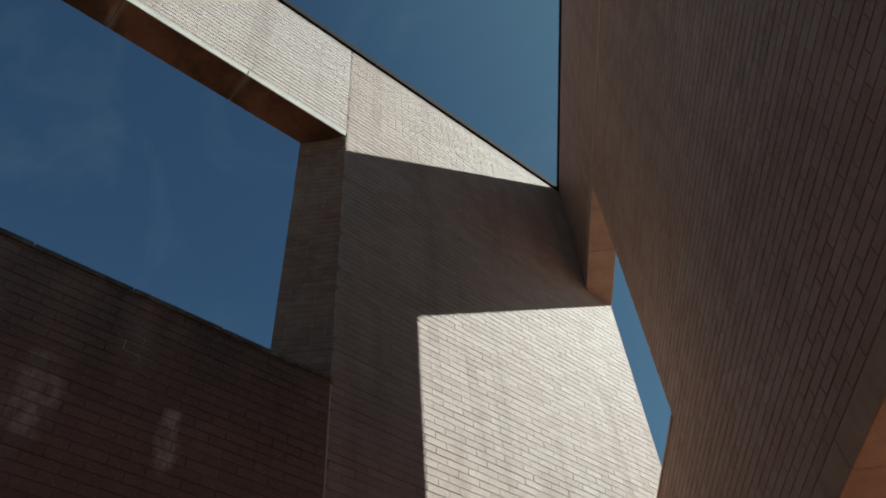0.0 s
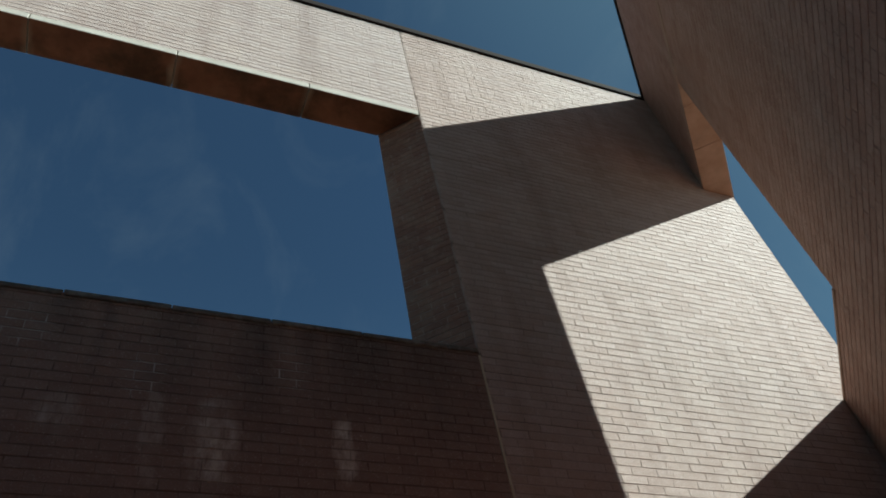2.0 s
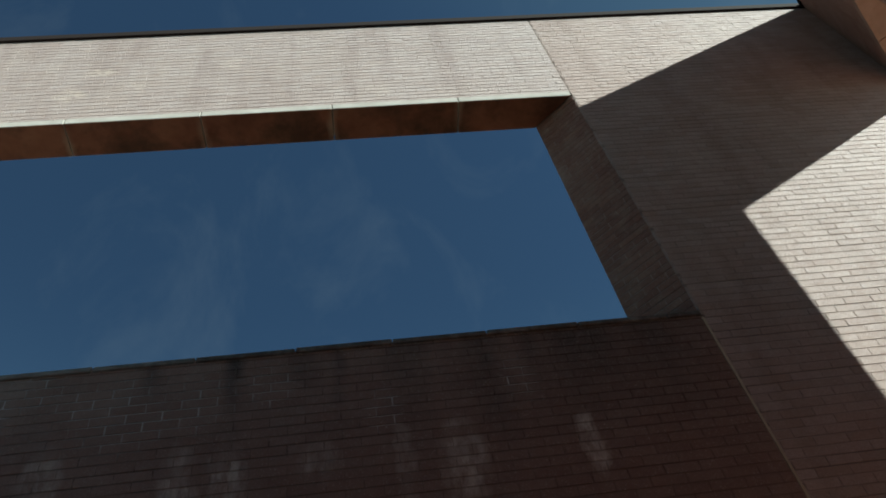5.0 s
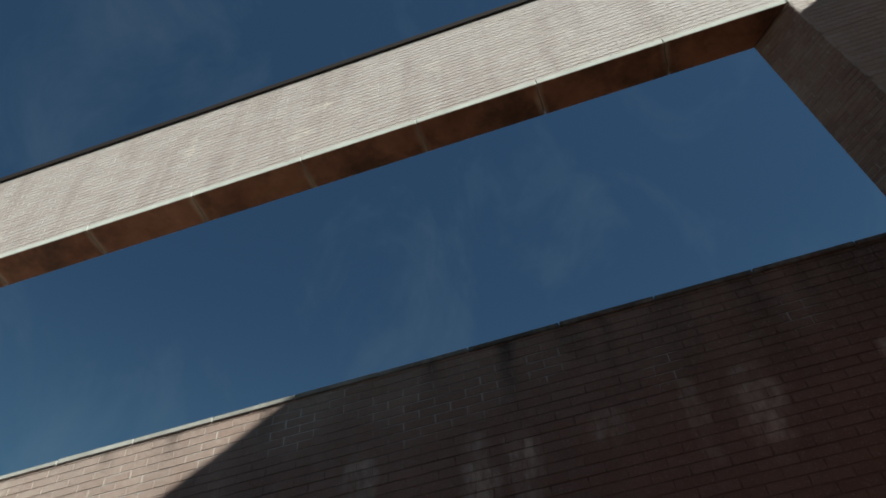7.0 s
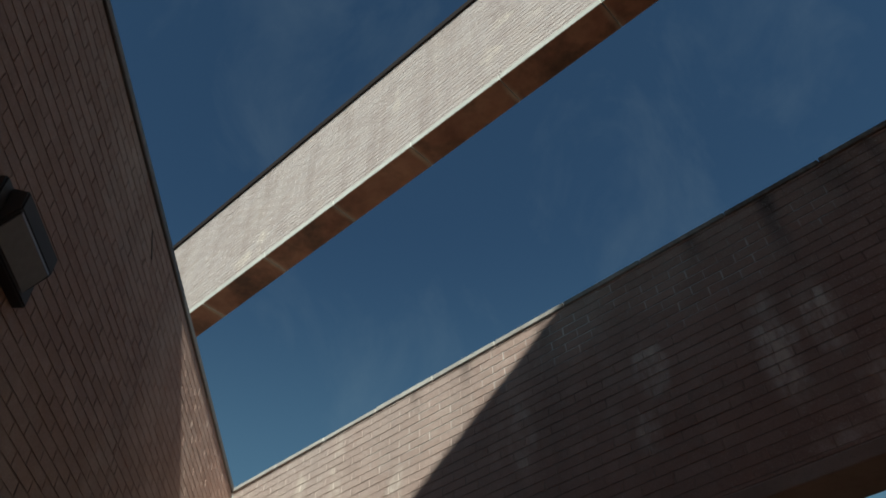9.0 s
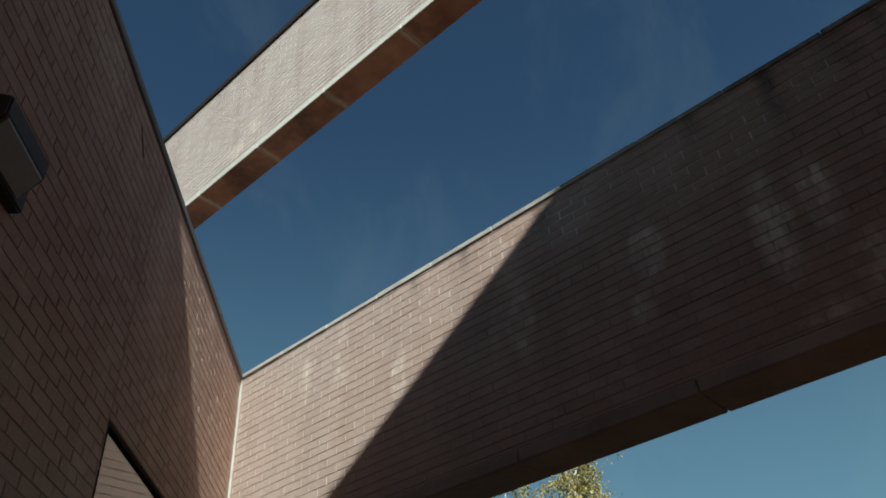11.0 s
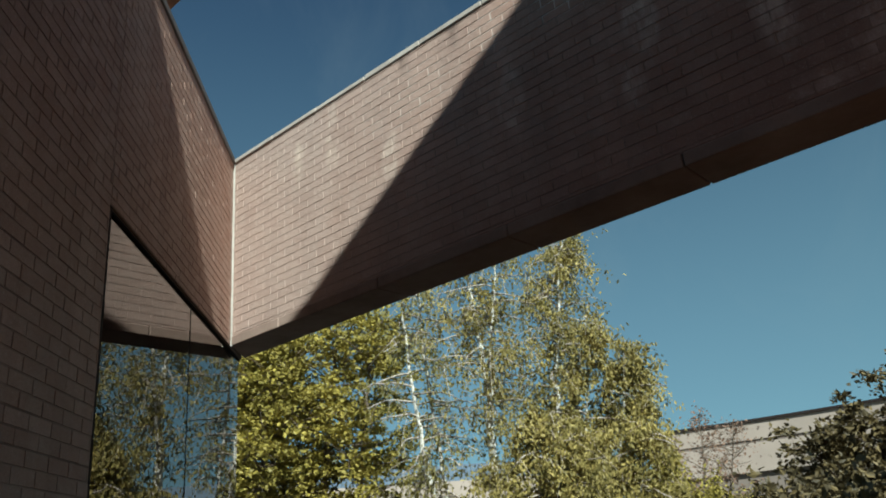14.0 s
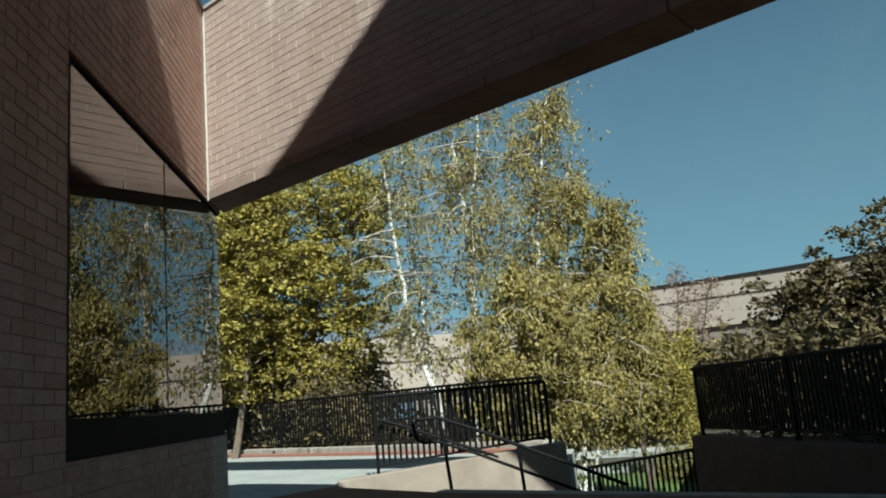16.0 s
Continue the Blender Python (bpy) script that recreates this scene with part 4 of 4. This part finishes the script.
tree("dark_tree", "dense dark green tree in shade above the fence", polar(102.0, 13.8, 0.16), [(0.4, 0.2, 2.5, 1), (1.3, 0.5, 2.8, 0.8), (-0.9, -0.2, 2.1, 0.8)],
     15000, 0.10, M_BARK, M_LEAF_DARK, 11, reach=1.3, droop=0.1, first=0.12, thick=0.16, spread=0.22, clump=0.18)
tree("dark_tree", "low dark green shrub tree above the fence", polar(107.2, 13.8, 0.16), [(0.2, 0.1, 1.6, 1), (-0.8, 0.1, 1.0, 0.8), (0.8, 0.1, 2.1, 0.8)],
     13000, 0.10, M_BARK, M_LEAF_DARK, 12, reach=1.05, droop=0.1, first=0.08, thick=0.16, spread=0.22, clump=0.18)
tree("dark_tree", "dense dark green tree in shade above the fence", polar(96, 14.0, 0.16), [(0.4, 0.2, 3.3, 1), (1.5, 0.5, 3.2, 0.8), (-1.1, -0.2, 2.9, 0.8)],
     15000, 0.11, M_BARK, M_LEAF_DARK, 13, reach=1.8, droop=0.1, first=0.12, thick=0.16, spread=0.24, clump=0.2)


def hedge(name, label, x0, x1, y0, y1, z0, z1, count, size, mat, seed, keep=None):
    """A loose belt of shrubs: clumps of leaves on low woody stems."""
    rng = np.random.default_rng(seed)
    h = group(name, label, "shrubs", kind="stuff", place=((x0 + x1) / 2, (y0 + y1) / 2, z0))
    inv = Matrix.Translation((-(x0 + x1) / 2, -(y0 + y1) / 2, -z0))
    n = 70
    cx, cy = rng.uniform(x0, x1, n), rng.uniform(y0, y1, n)
    cz = z0 + (z1 - z0) * rng.uniform(0.25, 0.95, n)
    pick = rng.integers(0, n, count)
    r = rng.normal(size=(count, 3)) * 0.32
    pts = np.stack([cx[pick], cy[pick], cz[pick]], 1) + r
    pts[:, 2] = np.maximum(pts[:, 2], z0 + 0.02)
    if keep:
        pts = np.array([q for q in pts if keep(q[0], q[1])])
    v, f = leaf_cloud(pts, size, rng, 0.2)
    ob = obj("foliage", v, f, mat)
    ob.parent, ob.matrix_parent_inverse = h, inv
    bm = bmesh.new()
    for i in range(n):
        if keep and not keep(cx[i], cy[i]):
            continue
        tube(bm, [(cx[i], cy[i], z0 - 0.05), (cx[i] + 0.05, cy[i], (z0 + cz[i]) / 2), (cx[i], cy[i], cz[i])], [0.02, 0.014, 0.006], 4)
    ob = part("stems", bm, M_BARK)
    ob.parent, ob.matrix_parent_inverse = h, inv


# dark leaf belts also fill in the deep shade under the maples
hedge("shrubs", "dark shrubs in the maple shade behind the far fence", -24, -15.6, 13.2, 15.6, -1.6, 2.1, 20000, 0.15, M_LEAF_DARK, 31)
hedge("shrubs", "low dark shrubs along the far fence", -15.6, -8.6, 12.3, 14.6, -1.6, 0.55, 15000, 0.13, M_LEAF_DARK, 36)
hedge("shrubs", "dark leafy shrubs close behind the far fence", -17.5, -13.4, 12.35, 13.2, -1.6, 1.7, 11000, 0.13, M_LEAF_DARK, 37)
hedge("shrubs", "dark shrubs below the trees", -15.5, -11.6, 15.2, 17.5, -1.6, 0.5, 9000, 0.15, M_LEAF_DARK, 32)
hedge("shrubs", "low green ground cover beside the path", -10.2, -8.4, 19.5, 22.0, -1.6, -1.25, 5000, 0.1, M_LEAF_BIRCH, 33)
hedge("shrubs", "dense dark shrubs behind the retaining wall fence", -5.0, 3.0, 7.0, 13.0, 0.16, 1.2, 34000, 0.12, M_LEAF_DARK, 34, lambda x, y: x + y > 6.35 and x > -0.42 * y)

# added shrub belt, in place of the dark fence beyond the path
hedge("shrubs", "dark shrubs standing in for a fence past the garden path", -20.5, -10.5, 30.6, 33.0, -1.6, 0.3, 14000, 0.17, M_LEAF_DARK, 35, lambda x, y: x * x + y * y > 1130)

# ---- lower garden ----
lawn = slab("lawn", [(polar(a, 27)[0], polar(a, 27)[1]) for a in range(60, 170, 5)] + [(polar(a, 14)[0], polar(a, 14)[1]) for a in range(165, 55, -5)], -1.62, -1.57, M_GRASS,
            "bright green lawn below the terrace", "lawn")
cx, cy = polar(120.5, 27.5)[:2]
arc = [(cx + 3.4 * math.cos(radians(a)), cy + 2.6 * math.sin(radians(a))) for a in range(-80, 200, 14)]
edge_stones("kerb_ring", arc, 0.3, -1.6, -1.42, M_PAVE, "curved white concrete seat wall round the lawn")
slab("path", [polar(a, 33)[:2] for a in range(95, 140, 4)] + [polar(a, 30.5)[:2] for a in range(139, 94, -4)], -1.6, -1.54, M_PAVE, "pale curved garden path", "path")


# ---- far buildings ----
def far_building(name, label, az0, az1, d0, d1, levels, windows, bends=6):
    """levels: (z0, z1, out, material, part name) from the ground up, along a bent front."""
    bld = group(name, label, "building", place=polar((az0 + az1) / 2, (d0 + d1) / 2))
    c = Vector(polar((az0 + az1) / 2, (d0 + d1) / 2))
    inv = Matrix.Translation(-c)
    k = [i / bends for i in range(bends + 1)]
    front = [polar(az0 + (az1 - az0) * t, d0 + (d1 - d0) * t)[:2] for t in k]
    for z0, z1, out, mat, nm in levels:
        inner = [(x * (1 - out / math.hypot(x, y)), y * (1 - out / math.hypot(x, y))) for x, y in front]
        outer = [(x * 1.25, y * 1.25) for x, y in front]
        bm = bmesh.new()
        prism(bm, ccw(inner + outer[::-1]), z0, z1)
        ob = part(nm, bm, mat)
        ob.parent, ob.matrix_parent_inverse = bld, inv
    for t, w, z0, z1 in windows:
        x, y, _ = polar(az0 + (az1 - az0) * t, d0 + (d1 - d0) * t)
        n = Vector((-x, -y)).normalized()
        f = Frame((x, y), (-n.y, n.x), n)
        bm = bmesh.new()
        f.box(bm, -w / 2, w / 2, -0.2, 0.08, z0, z1)
        ob = part("window", bm, M_FRAME)
        ob.parent, ob.matrix_parent_inverse = bld, inv
        bm = bmesh.new()
        f.box(bm, -w / 2 + 0.08, w / 2 - 0.08, -0.1, 0.1, z0 + 0.08, z1 - 0.08)
        g = part("pane", bm, M_BLUE)
        g.parent, g.matrix_parent_inverse = ob, Matrix.Identity(4)
        g.parent, g.matrix_parent_inverse = ob, inv.inverted() @ inv


far_building("campus_building", "long pale stucco building with a dark roof edge", 117.5, 92, 62, 56,
             [(-1.6, 3.0, 0.0, M_STUCCO_D, "lower_wall"), (3.0, 4.5, 1.0, M_STUCCO_D, "soffit_band"), (4.5, 6.4, 1.3, M_STUCCO, "wall"),
              (6.4, 6.62, 1.2, M_STUCCO_D, "groove"), (6.62, 7.82, 1.3, M_STUCCO, "parapet"), (7.82, 7.98, 1.45, M_FLASH, "roof_edge")],
             [(0.12, 2.2, 0.8, 2.8), (0.3, 2.2, 0.8, 2.8), (0.5, 2.2, 0.8, 2.8), (0.7, 2.2, 0.8, 2.8)])
far_building("low_building", "low pale stucco building with a slate-blue roof", 168, 121, 48, 56,
             [(-1.6, 1.6, 0.0, M_STUCCO_D, "lower_wall"), (1.6, 3.6, 0.6, M_STUCCO, "wall"), (3.6, 3.75, 0.5, M_STUCCO_D, "groove"),
              (3.75, 5.4, 0.6, M_STUCCO, "parapet"), (5.4, 6.6, -1.0, M_BLUE, "roof")],
             [(0.2, 3.0, 0.0, 1.1), (0.45, 3.0, 0.0, 1.1), (0.7, 3.0, 0.0, 1.1), (0.85, 3.0, 0.0, 1.1)])


# ---- the single bricks nearest the camera ----
for frame_, alone, owner, rng in LATER:
    for l, r, z0, z1 in alone:
        single_brick(frame_, l, r, z0, z1, owner, rng)
